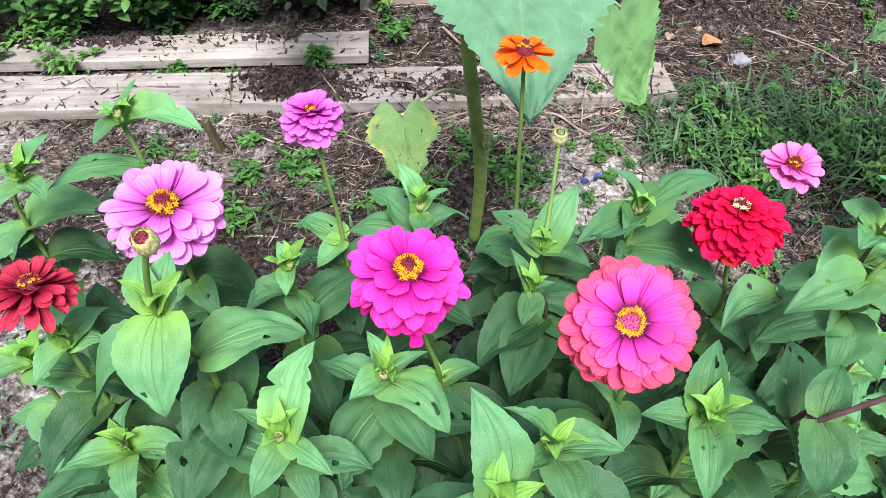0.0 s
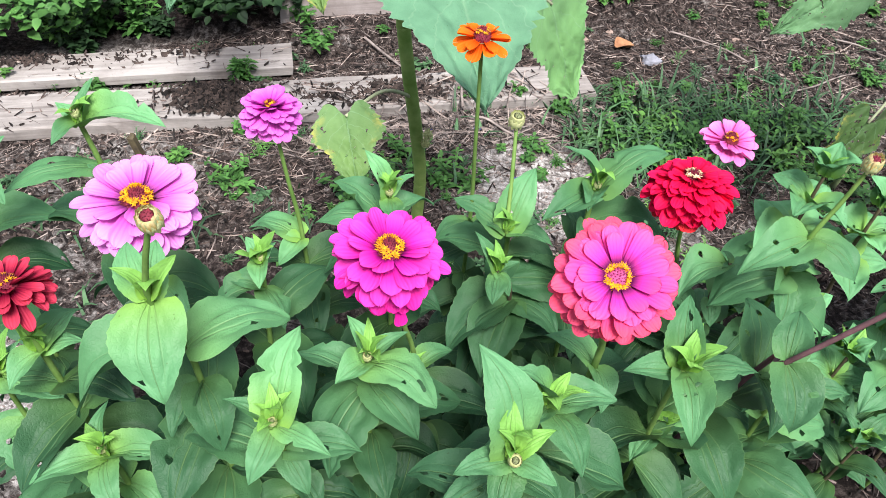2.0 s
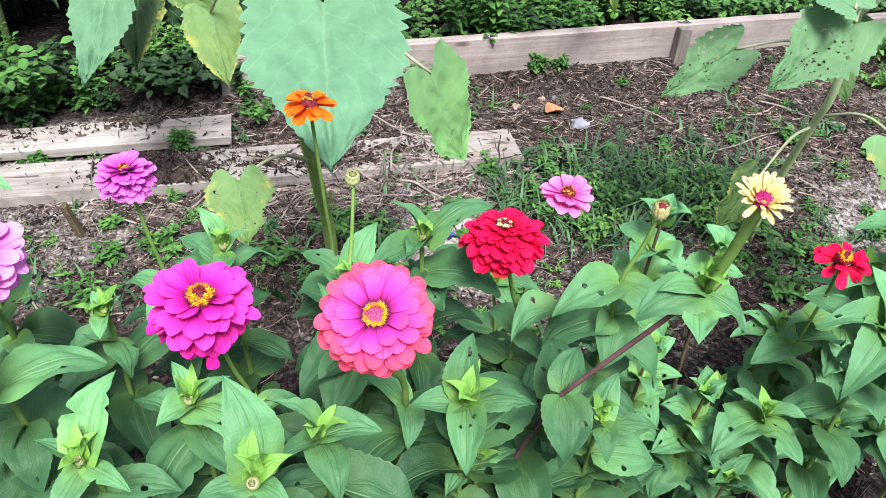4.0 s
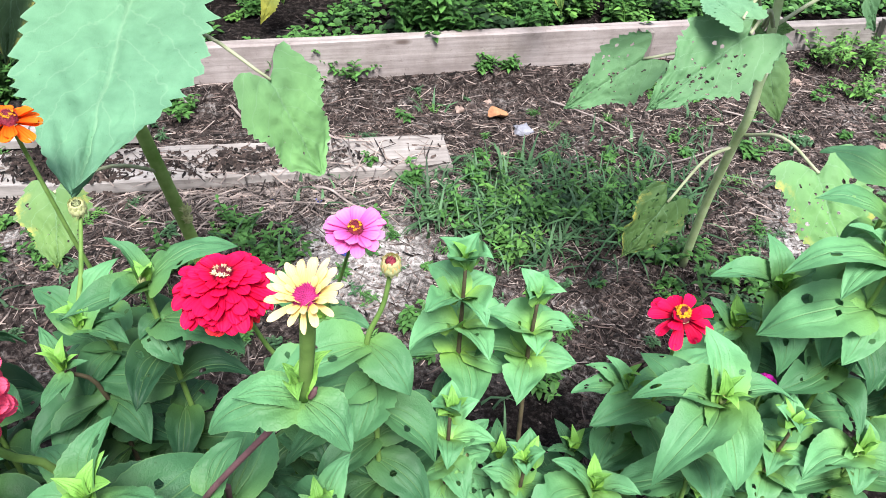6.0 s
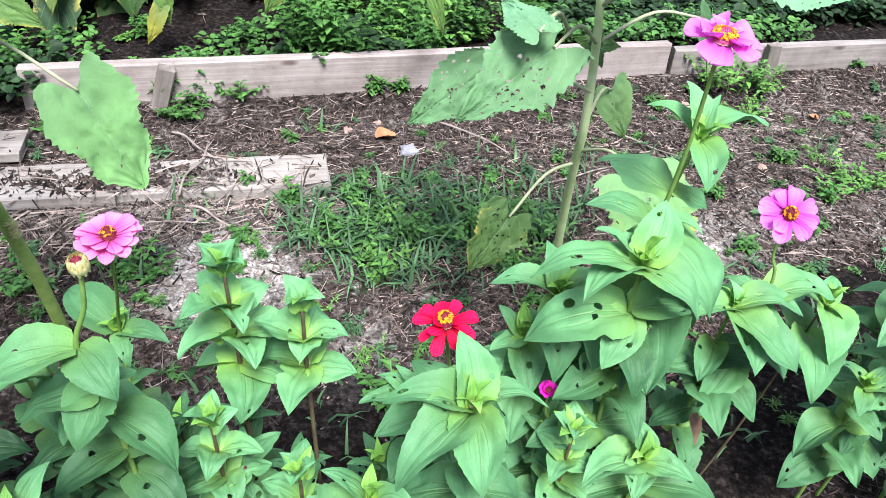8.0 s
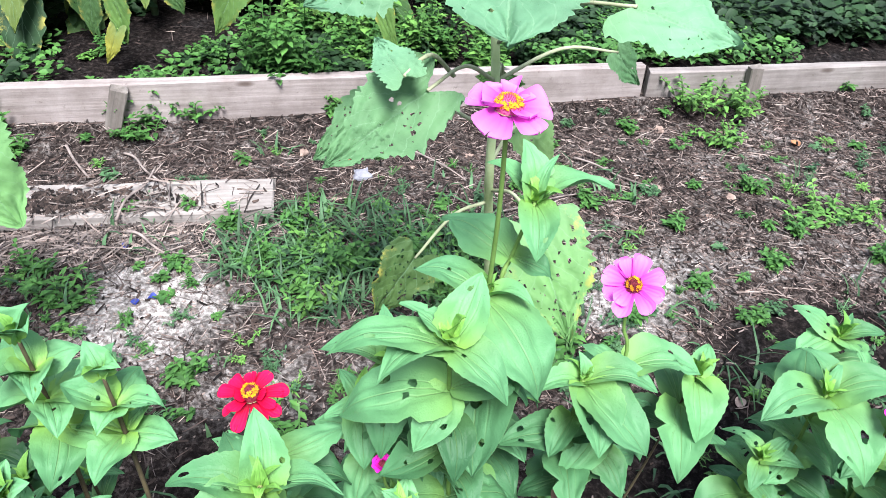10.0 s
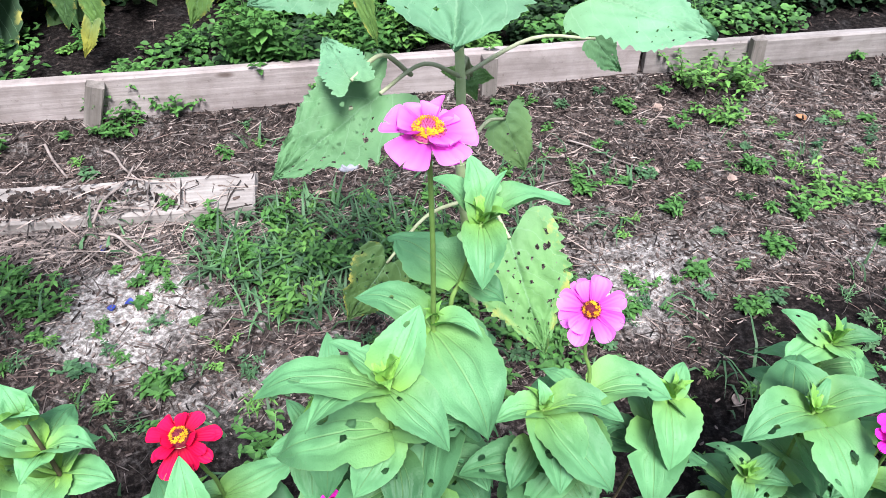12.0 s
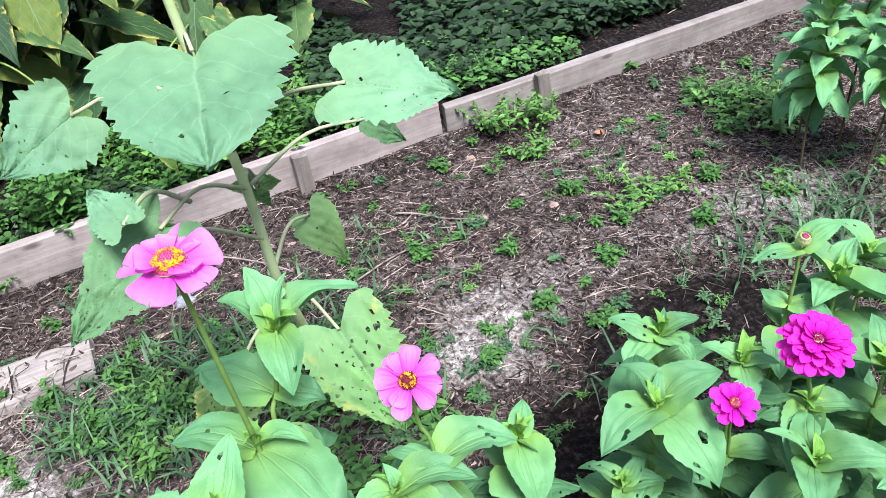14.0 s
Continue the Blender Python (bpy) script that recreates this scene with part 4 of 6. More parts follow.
for n, (x, y, s, t, leaf) in enumerate(((2.34, 2.28, 0.10, 0.09, 0.034), (2.42, 2.20, 0.10, 0.10, 0.036), (2.28, 2.18, 0.08, 0.07, 0.030), (2.50, 2.28, 0.10, 0.09, 0.034), (2.38, 2.36, 0.09, 0.08, 0.032),
                                            (0.60, 1.60, 0.07, 0.07, 0.030), (0.72, 1.55, 0.07, 0.08, 0.032), (0.66, 1.42, 0.06, 0.07, 0.030), (0.84, 1.62, 0.07, 0.07, 0.030), (0.92, 1.50, 0.06, 0.08, 0.030), (0.52, 1.54, 0.06, 0.06, 0.028))):
    weed("leafy weed with pointed mid-green leaves", (x, y), s, t, WEED_LIGHT if n % 2 else WEED, 700 + n, leaf, 8, 5, 0.42)


def seedlings(label, material, count, seed):
    """Tiny weeds sown over the mulch."""
    sow = random.Random(seed)
    verts, faces, n = [], [], 0
    while n < count:
        x, y = sow.uniform(-0.9, 2.8), sow.uniform(1.05, 2.7)
        if y > board_y(x) - 0.05 or abs(y - (1.33 + (x + 1.53) * 0.2225)) < 0.1 and x < 0.5:
            continue
        v, f = weed_shape(sow.uniform(0.012, 0.04), sow.uniform(0.008, 0.03), seed + n, sow.uniform(0.009, 0.022), sow.randint(3, 7), 4, sow.choice((0.2, 0.35, 0.55)))
        k, o = len(verts), Vector((x, y, height(x, y)))
        verts += [p + o for p in v]
        faces += [tuple(q + k for q in face) for face in f]
        n += 1
    tagged(new("weed_seedlings", mesh_of("weed_seedlings", verts, faces, material)), label, "weeds", kind="stuff")


seedlings("tiny dark green weed seedlings in the mulch", WEED, 190, 3000)
seedlings("tiny fresh green weed seedlings in the mulch", WEED_LIGHT, 50, 4000)
seedlings("fine dark grassy sprouts in the mulch", GRASS, 130, 5000)


def thicket(name, label, count, area, seed, material, leaf, tall, clear=0.0):
    """A thick stand of small broad leaves."""
    rng = random.Random(seed)
    verts, faces = [], []
    x0, x1, d0, d1 = area
    for _ in range(count):
        x = rng.uniform(x0, x1)
        d = d0 + (d1 - d0) * rng.random()
        y = board_y(x) + d
        hmax = tall * (0.45 + 0.55 * noise.noise((x * 2.3, y * 2.3, seed))) + 0.03
        if noise.noise((x * 1.7, y * 1.7, seed + 3)) < clear:
            continue
        z = 0.09 + max(hmax, 0.02) * math.sqrt(rng.random())
        l = leaf * rng.uniform(0.5, 1.4)
        a = rng.uniform(0, 6.28)
        o = Vector((math.cos(a), math.sin(a), rng.uniform(-0.6, 0.4))).normalized()
        side = o.cross(Vector((rng.uniform(-0.3, 0.3), rng.uniform(-0.5, 0.1), 1))).normalized() * l * 0.33
        p, k = Vector((x, y, z)), len(verts)
        fold = Vector((0, 0, l * 0.1))
        verts.extend((p, p + o * l * 0.3 + side * 0.9 + fold, p + o * l * 0.65 + side * 0.8 + fold, p + o * l, p + o * l * 0.65 - side * 0.8 + fold, p + o * l * 0.3 - side * 0.9 + fold, p + o * l * 0.5))
        faces.extend(((k, k + 6, k + 1), (k + 1, k + 6, k + 2), (k + 2, k + 6, k + 3), (k + 3, k + 6, k + 4), (k + 4, k + 6, k + 5), (k + 5, k + 6, k)))
    return tagged(new(name, mesh_of(name, verts, faces, material)), label, "weeds", kind="stuff")


# underlayer in the dark material, painting the shaded gaps between the weeds
thicket("weed_thicket", "thick stand of leafy green weeds behind the edging board", 5000, (0.28, 1.05, 0.05, 0.40), 21, WEED_SHADED, 0.032, 0.10, -0.15)
lush = random.Random(88)
for n, (x0, x1, d0, d1, t0, t1) in enumerate([(0.27, 1.0, 0.06, 0.40, 0.09, 0.20)] * 44 + [(1.08, 1.75, 0.10, 0.50, 0.05, 0.11)] * 26 + [(-1.75, -0.85, -0.08, 0.35, 0.08, 0.16)] * 26 + [(-0.55, 0.25, 0.06, 0.45, 0.02, 0.05)] * 9 + [(-0.95, -0.42, 0.03, 0.30, 0.06, 0.13)] * 24):
    x = lush.uniform(x0, x1)
    tall = lush.uniform(t0, t1)
    weed("leafy green weed growing behind the edging board", (x, board_y(x) + lush.uniform(d0, d1)), 0.03 + 0.28 * tall, tall, lush.choice((WEED_SHADED, WEED, WEED, WEED_LIGHT)), 1500 + n, 0.020 + 0.10 * tall, 9, 6, 0.62)
thicket("weed_thicket", "dark green weeds shaded behind the edging board", 13000, (1.1, 3.6, 0.22, 1.0), 29, WEED_SHADED, 0.035, 0.12, -0.3)
thicket("weed_thicket", "scattered green weeds behind the edging board", 1300, (-0.6, 0.4, 0.05, 0.5), 26, WEED, 0.024, 0.05, 0.08)
thicket("weed_thicket", "low leafy green weeds in mulch behind the edging board", 4000, (1.05, 2.0, 0.10, 0.7), 22, WEED, 0.026, 0.11, -0.02)
thicket("weed_thicket", "leafy green weeds at the shaded end of the plank", 2600, (-2.0, -0.80, -0.10, 0.4), 23, WEED, 0.036, 0.14, 0.08)
thicket("weed_thicket", "dark shaded weeds at the foot of the tall plants", 1800, (-0.85, -0.3, -0.06, 0.4), 30, WEED_SHADED, 0.03, 0.08, 0.0)
thicket("weed_thicket", "dark green weeds in the shade far behind the beds", 22000, (-2.5, 5.5, 0.95, 2.8), 24, WEED_SHADED, 0.06, 0.40)
thicket("weed_thicket", "shaded dark green weeds behind the far board", 9000, (1.5, 5.0, 0.32, 1.3), 27, WEED_SHADED, 0.05, 0.25, -0.15)
thicket("weed_thicket", "shaded dark weeds under the tall plants", 5000, (-1.8, 0.35, 0.55, 1.3), 28, WEED_SHADED, 0.04, 0.16, 0.0)
thicket("weed_thicket", "dark leafy hedge of weeds behind the garden", 16000, (-4.0, 8.0, 2.4, 5.0), 25, WEED_SHADED, 0.12, 1.3)


# ---- broad-leaved plants ----
def heart(rng, length, width, droop, holes=0, rag=0.1, lobe=0.0, teeth=15, cup=0.1, nu=60, nv=26, blunt=1.0):
    """A sunflower blade: heart base, toothed rim, chewed holes; the base at the origin, the tip along x."""
    bites = [(rng.uniform(0.12, 0.9), rng.uniform(-0.85, 0.85), rng.uniform(0.007, 0.020)) for _ in range(holes * 5)]
    if holes > 8:
        nu, nv = 84, 40
    gone, moved = chewed(nu, nv, bites, 0.45, rng)
    verts, uvs, faces = [], [], []
    ph = rng.uniform(0, 6)
    for i in range(nu + 1):
        for j in range(nv + 1):
            u, s = moved.get((i, j), (i / nu, 2 * j / nv - 1))
            w = math.sin(math.pi * (0.18 + 0.82 * u) ** 0.7) ** blunt if u < 1 else 0.01
            w *= 1 + 0.05 * math.sin(u * 11 + ph) + lobe * math.cos(2 * math.pi * (u * 2.1 - 0.55))
            a = abs(s)
            saw = ((u * teeth + 0.3 * math.sin(u * 17 + ph)) % 1) - 0.5
            tooth = 1 + (0.15 * saw * (0.5 + abs(noise.noise((u * 6 + ph, s, 3))) * 2) * (a > 0.9) + rag * noise.noise((u * 5 + ph, s * 2, ph)) + rag * 0.6 * noise.noise((u * 13 + ph, s * 2, ph))) * a ** 3
            back = -0.24 * length * math.exp(-(u / 0.2) ** 2) * math.sin(min(a * 1.25, 1.0) * math.pi / 2) ** 1.4 * (1 - 0.25 * a)
            y = s * width * 0.5 * w * tooth + rng.uniform(-1, 1) * 0.0012
            x = length * u + back - 0.05 * length * a * (1 - u) * u
            z = -droop * length * u * u + cup * width * 0.3 * a ** 1.5 - 0.016 * width * math.cos(s * 14 - u * 16) * (1 - a)
            z += 0.03 * width * math.sin(u * 9 + 3 * s + ph) * a + 0.02 * width * noise.noise((u * 9, s * 5, ph))
            z -= 0.03 * width * math.exp(-(a / 0.06) ** 2)
            verts.append((x, y, z))
            uvs.append((u, (s + 1) / 2))
    for i in range(nu):
        for j in range(nv):
            if (i, j) in gone:
                continue
            k = i * (nv + 1) + j
            faces.append((k, k + nv + 1, k + nv + 2, k + 1))
    return mesh_of("leaf", verts, faces, BROAD, uvs)


def broad_leaf(plant, off, rng, node_at, base, tip, width, face, tint_rgb, droop=0.1, holes=0, stalk=PALE_STALK, sag=0.03, lobe=0.0, blunt=1.0):
    base, tip = Vector(base) - off, Vector(tip) - off
    n = Vector(node_at) - off
    leaf = child("leaf", heart(rng, (tip - base).length, width, droop, holes, 0.07 + 0.014 * min(holes, 9), lobe, blunt=blunt), plant, basis(base, tip - base, face))
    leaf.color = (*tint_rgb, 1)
    mid = n.lerp(base, 0.5) + Vector((0, 0, sag))
    child("leaf_stalk", tube("leaf_stalk", [n, mid, base], 0.0035, 0.0024, stalk), plant)


GREEN_A, GREEN_B, GREEN_C = (0.135, 0.29, 0.185), (0.19, 0.37, 0.175), (0.20, 0.40, 0.235)


def sunflower(label, stem_pts, r0, r1, leaves, seed, stem):
    rng = random.Random(seed)
    off = Vector((stem_pts[0][0], stem_pts[0][1], 0))
    plant = tagged(new("sunflower_plant"), label, "plant", "sunflower plants")
    plant.location = off
    child("stem", tube("stem", [Vector(p) - off for p in stem_pts], r0, r1, stem, 10), plant)
    for leaf in leaves:
        broad_leaf(plant, off, rng, *leaf)
    for i, p in enumerate(stem_pts[1:-1], 1):
        r = (r0 + (r1 - r0) * i / (len(stem_pts) - 1)) * 1.07
        bm = bmesh.new()
        bmesh.ops.create_uvsphere(bm, u_segments=8, v_segments=6, radius=r)
        me = bpy.data.meshes.new("stem_knot")
        for v in bm.verts:
            v.co.z *= 0.8
        bm.to_mesh(me)
        bm.free()
        me.materials.append(stem)
        child("stem_knot", me, plant, Matrix.Translation(Vector(p) - off))
    return plant


FRONT = (0.05, -0.75, 0.65)
sunflower("tall young sunflower with one huge hanging heart-shaped leaf", ((0.045, 1.16, -0.02), (0.055, 1.11, 0.20), (0.045, 1.09, 0.33), (0.02, 1.06, 0.55), (0.0, 1.03, 0.85), (0.0, 1.02, 1.1)), 0.0125, 0.010, (
    ((0.012, 1.05, 0.66), (0.080, 1.020, 0.735), (0.133, 0.680, 0.675), 0.225, (0.05, -0.3, 1.0), GREEN_A, 0.03, 0, PALE_STALK, 0.03, 0.0, 0.8),
    ((0.02, 1.06, 0.62), (0.239, 1.055, 0.605), (0.306, 1.062, 0.440), 0.128, (0.60, -0.62, 0.50), (0.20, 0.40, 0.16), 0.06, 1, PALE_STALK, 0.06, 0.18, 0.6),
    ((0.045, 1.09, 0.40), (-0.055, 0.930, 0.470), (-0.028, 0.840, 0.408), 0.095, FRONT, (0.17, 0.29, 0.09), 0.05, 3, PALE_STALK, 0.03, 0.2),
    ((0.0, 1.03, 0.95), (-0.375, 1.405, 0.619), (-0.388, 1.184, 0.480), 0.13, FRONT, GREEN_C, 0.06, 1),
    # leaf at the back, its shade put into the dark tint
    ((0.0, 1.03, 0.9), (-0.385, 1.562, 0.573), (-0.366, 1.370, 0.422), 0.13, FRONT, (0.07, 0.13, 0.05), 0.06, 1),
    ((0.0, 1.04, 0.8), (-0.172, 1.303, 0.577), (-0.123, 1.176, 0.502), 0.11, FRONT, (0.19, 0.30, 0.09), 0.06, 1),
), 61, SUNSTEM)
sunflower("tall young sunflower with insect-eaten leaves on long stalks", ((1.03, 1.44, -0.02), (1.015, 1.38, 0.20), (1.0, 1.30, 0.40), (0.995, 1.262, 0.50), (0.99, 1.275, 0.64), (0.975, 1.28, 0.80), (0.965, 1.27, 0.98)), 0.0092, 0.0062, (
    ((0.995, 1.26, 0.56), (0.810, 1.315, 0.550), (0.688, 1.31, 0.445), 0.100, FRONT, GREEN_B, 0.05, 9),
    ((0.99, 1.275, 0.64), (0.900, 1.11, 0.700), (0.768, 1.04, 0.610), 0.118, (0.1, -0.6, 0.8), GREEN_B, 0.05, 12),
    ((1.0, 1.30, 0.40), (0.884, 1.205, 0.335), (0.820, 1.16, 0.232), 0.10, (0.25, -0.8, 0.4), (0.13, 0.22, 0.07), 0.10, 16, PALE_STALK, 0.03, 0.1),
    ((1.0, 1.29, 0.43), (1.075, 1.12, 0.475), (1.135, 1.01, 0.36), 0.145, FRONT, (0.175, 0.36, 0.125), 0.05, 14),
    ((0.99, 1.275, 0.64), (1.19, 1.42, 0.64), (1.25, 1.47, 0.56), 0.06, FRONT, GREEN_B, 0.05, 2),
    ((0.995, 1.262, 0.5), (1.06, 1.40, 0.50), (1.105, 1.385, 0.405), 0.085, (0.2, -0.6, 0.75), (0.22, 0.37, 0.14), 0.05, 4),
    ((0.972, 1.278, 0.83), (0.992, 1.172, 0.885), (0.995, 1.00, 0.825), 0.225, (0.02, -0.35, 0.94), GREEN_C, 0.05, 1, PALE_STALK, 0.03, 0.0, 0.75),
    ((0.985, 1.277, 0.70), (1.155, 1.15, 0.82), (1.285, 1.105, 0.800), 0.135, (0.0, -0.4, 0.9), GREEN_C, 0.05, 5, PALE_STALK, 0.03),
    ((0.975, 1.278, 0.78), (0.809, 1.261, 0.803), (0.716, 1.206, 0.762), 0.115, (0.22, -0.8, 0.57), GREEN_C, 0.05, 4),
    ((0.93, 1.18, 0.69), (0.872, 1.075, 0.735), (0.822, 1.165, 0.742), 0.06, (0.1, -0.7, 0.7), GREEN_C, 0.0, 3),
    ((0.99, 1.27, 0.64), (0.989, 1.320, 0.619), (0.961, 1.304, 0.632), 0.026, FRONT, (0.24, 0.42, 0.13), 0.1, 0),
    ((0.99, 1.27, 0.64), (1.004, 1.320, 0.618), (1.036, 1.304, 0.626), 0.030, FRONT, (0.24, 0.42, 0.13), 0.1, 0),
    ((0.99, 1.27, 0.64), (1.000, 1.320, 0.610), (1.014, 1.304, 0.586), 0.024, FRONT, (0.24, 0.42, 0.13), 0.1, 0),
    ((0.99, 1.27, 0.64), (0.993, 1.320, 0.611), (0.981, 1.304, 0.590), 0.022, FRONT, (0.24, 0.42, 0.13), 0.1, 0),
    ((0.99, 1.27, 0.64), (0.996, 1.320, 0.623), (0.998, 1.304, 0.652), 0.020, FRONT, (0.24, 0.42, 0.13), 0.1, 0),
), 62, PALE_STEM)


def dock(label, at, tall, seed, n=14, long=0.32, tints=((0.03, 0.075, 0.03), (0.05, 0.11, 0.035), (0.09, 0.17, 0.06), (0.16, 0.22, 0.05))):
    """A tall plant with long hanging leaves; the shade behind the beds is put into its dark tints."""
    rng = random.Random(seed)
    plant = tagged(new("tall_leafy_plant"), label, "plant", "tall plants behind the beds")
    plant.location = (at[0], at[1], 0)
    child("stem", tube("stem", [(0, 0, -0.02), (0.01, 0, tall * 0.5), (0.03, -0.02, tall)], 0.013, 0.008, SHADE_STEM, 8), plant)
    for k in range(n):
        z = tall * (0.16 + 0.84 * k / n)
        az = rng.uniform(0, 360)
        l = long * rng.uniform(0.6, 1.1)
        me = heart(rng, l, l * rng.uniform(0.4, 0.62), 0.25, rng.choice((0, 1)), nu=24, nv=12)
        d = direction(az, rng.uniform(-55, -5))
        start = Vector((0.01, 0, z)) + direction(az, 30) * 0.1
        ob = child("leaf", me, plant, basis(start, d, (0, 0, 1)))
        t = rng.choice(tints)
        ob.color = (*t, 1)
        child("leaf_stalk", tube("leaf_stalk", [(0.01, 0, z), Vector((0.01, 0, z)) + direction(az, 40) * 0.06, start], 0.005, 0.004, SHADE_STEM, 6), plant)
    return plant


for n, (x, y, t) in enumerate(((-0.75, 2.35, 0.85), (-0.45, 2.45, 0.9), (-0.15, 2.65, 0.95), (0.15, 2.8, 0.9), (0.45, 2.85, 0.85), (0.8, 3.0, 0.9), (-0.95, 2.75, 1.1), (-0.5, 2.95, 1.1), (-0.1, 3.1, 1.1), (0.35, 3.25, 1.1), (0.7, 3.45, 1.0), (-1.1, 2.2, 0.8), (1.1, 3.4, 0.8),
                               (-0.6, 2.65, 1.3), (-0.3, 2.80, 1.3), (0.0, 2.95, 1.4), (0.25, 3.0, 1.3), (0.5, 3.1, 1.4), (-1.2, 2.5, 1.3), (-0.8, 3.1, 1.5), (0.2, 3.4, 1.5), (0.9, 3.3, 1.3), (-1.5, 2.6, 1.3), (-1.4, 3.0, 1.5), (-0.3, 3.4, 1.5))):
    dock("tall dark plant with long hanging green leaves in shade", (x, y), t, 70 + n, 20 if t > 1.2 else 14, 0.42 if t > 1.2 else 0.32)


def hanging(label, at, tall, leaves, seed):
    """A tall plant whose lowest leaves hang down over the weeds: (base, tip, width, tint)."""
    rng = random.Random(seed)
    off = Vector((at[0], at[1], 0))
    plant = tagged(new("tall_leafy_plant"), label, "plant", "tall plants behind the beds")
    plant.location = off
    child("stem", tube("stem", [(0, 0, -0.02), (0.01, 0, tall * 0.5), (0.02, -0.02, tall)], 0.014, 0.009, SHADE_STEM, 8), plant)
    for base, tip, width, shade in leaves:
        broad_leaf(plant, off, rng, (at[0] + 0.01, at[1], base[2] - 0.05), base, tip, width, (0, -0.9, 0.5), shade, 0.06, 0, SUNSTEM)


# LIT and the darker tints below put light and shade into leaf colour
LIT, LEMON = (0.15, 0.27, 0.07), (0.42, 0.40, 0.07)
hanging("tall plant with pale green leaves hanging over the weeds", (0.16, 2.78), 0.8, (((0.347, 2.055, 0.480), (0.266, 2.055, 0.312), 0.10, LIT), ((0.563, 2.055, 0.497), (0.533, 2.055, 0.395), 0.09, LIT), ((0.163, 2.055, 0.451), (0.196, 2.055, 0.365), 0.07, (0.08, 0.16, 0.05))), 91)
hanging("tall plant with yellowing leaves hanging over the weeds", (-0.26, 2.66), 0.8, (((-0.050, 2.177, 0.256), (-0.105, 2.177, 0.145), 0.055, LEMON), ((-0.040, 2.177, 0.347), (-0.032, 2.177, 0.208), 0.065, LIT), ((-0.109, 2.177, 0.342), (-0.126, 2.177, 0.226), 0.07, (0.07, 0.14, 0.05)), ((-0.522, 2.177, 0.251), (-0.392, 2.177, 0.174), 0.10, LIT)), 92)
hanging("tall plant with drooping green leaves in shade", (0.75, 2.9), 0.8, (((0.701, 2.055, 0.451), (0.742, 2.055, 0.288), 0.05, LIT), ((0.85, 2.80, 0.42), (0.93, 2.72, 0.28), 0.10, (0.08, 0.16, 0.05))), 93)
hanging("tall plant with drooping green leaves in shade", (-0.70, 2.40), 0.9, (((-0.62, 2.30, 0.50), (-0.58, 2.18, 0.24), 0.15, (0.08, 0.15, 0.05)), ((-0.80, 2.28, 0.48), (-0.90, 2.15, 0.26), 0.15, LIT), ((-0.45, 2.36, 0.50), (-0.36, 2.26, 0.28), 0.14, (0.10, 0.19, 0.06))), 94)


def side_bud(at, seed):
    first = next(o for o in scene.objects if o.name == "sunflower_plant")
    rng = random.Random(seed)
    m = Matrix.Translation(Vector(at) - first.location) @ Matrix.Rotation(0.6, 4, 'X')
    child("side_bud", dome(0.008, 0.012, BRACT, rng, 20, 0.003, "side_bud"), first, m, "small pale yellow side bud")


side_bud((0.066, 1.078, 0.335), 1)
side_bud((0.062, 1.085, 0.310), 2)


# ---- zinnias ----
CORAL = petal_mat("coral_petal", (0.84, 0.045, 0.34), (0.92, 0.10, 0.20))
CORAL_IN = petal_mat("coral_inner_petal", (0.80, 0.05, 0.44), (0.92, 0.11, 0.36))
MAGENTA = petal_mat("magenta_petal", (0.72, 0.018, 0.38), (0.94, 0.07, 0.52), 0.18)
MAGENTA_LOW = petal_mat("magenta_outer_petal", (0.64, 0.010, 0.28), (0.88, 0.03, 0.38), 0.18)
LILAC = petal_mat("lilac_petal", (0.76, 0.12, 0.60), (0.95, 0.32, 0.85), 0.18)
VIOLET = petal_mat("violet_petal", (0.74, 0.07, 0.56), (0.92, 0.19, 0.78))
ORANGE = petal_mat("orange_petal", (1.0, 0.11, 0.004), (1.05, 0.19, 0.012), 0.2, 0.45)
RED = petal_mat("red_petal", (0.74, 0.003, 0.05), (0.95, 0.008, 0.085))
RED_LOW = petal_mat("red_outer_petal", (0.70, 0.006, 0.03), (0.84, 0.03, 0.045))
CRIMSON = petal_mat("crimson_petal", (0.26, 0.006, 0.035), (0.66, 0.05, 0.10))
PINK = petal_mat("pink_petal", (0.82, 0.12, 0.44), (0.97, 0.27, 0.66), 0.18, 0.5)
PINK_HOT = petal_mat("bright_pink_petal", (1.02, 0.13, 0.80), (1.08, 0.25, 0.96), 0.22, 0.6)
CREAM_PETAL = petal_mat("cream_petal", (0.90, 0.68, 0.24), (0.95, 0.77, 0.40), 0.2, 0.85)
FUCHSIA = petal_mat("fuchsia_petal", (0.76, 0.012, 0.44), (0.95, 0.04, 0.62))

plant, rng, off = zinnia(201, "coral-pink zinnia in full bloom on a tall stem", (0.215, 0.460), [(0.235, 0.400, 0.600, ((-83, -16, 0.043, 0.45), (141, 1, 0.054, 0.45), ))], tip=(0.213, 0.351, 0.763), thick=0.0034, fresh=0.64)
flower(plant, rng, Vector((0.213, 0.351, 0.763)) - off, (0.0, -0.46, 0.88), 0.093, [(0.98, 21, -24, -0.14), (1.0, 21, -14, -0.12), (0.98, 21, -4, -0.08), (0.92, 20, 6, -0.05), (0.82, 17, 15, 0.0), (0.66, 9, 24, 0.0)], [CORAL, CORAL, CORAL, CORAL, CORAL_IN, CORAL_IN], DISC_PINK, 0.29, 0.30, FLORET, 26, 0.275, 0.05, 0.0, 0.05)
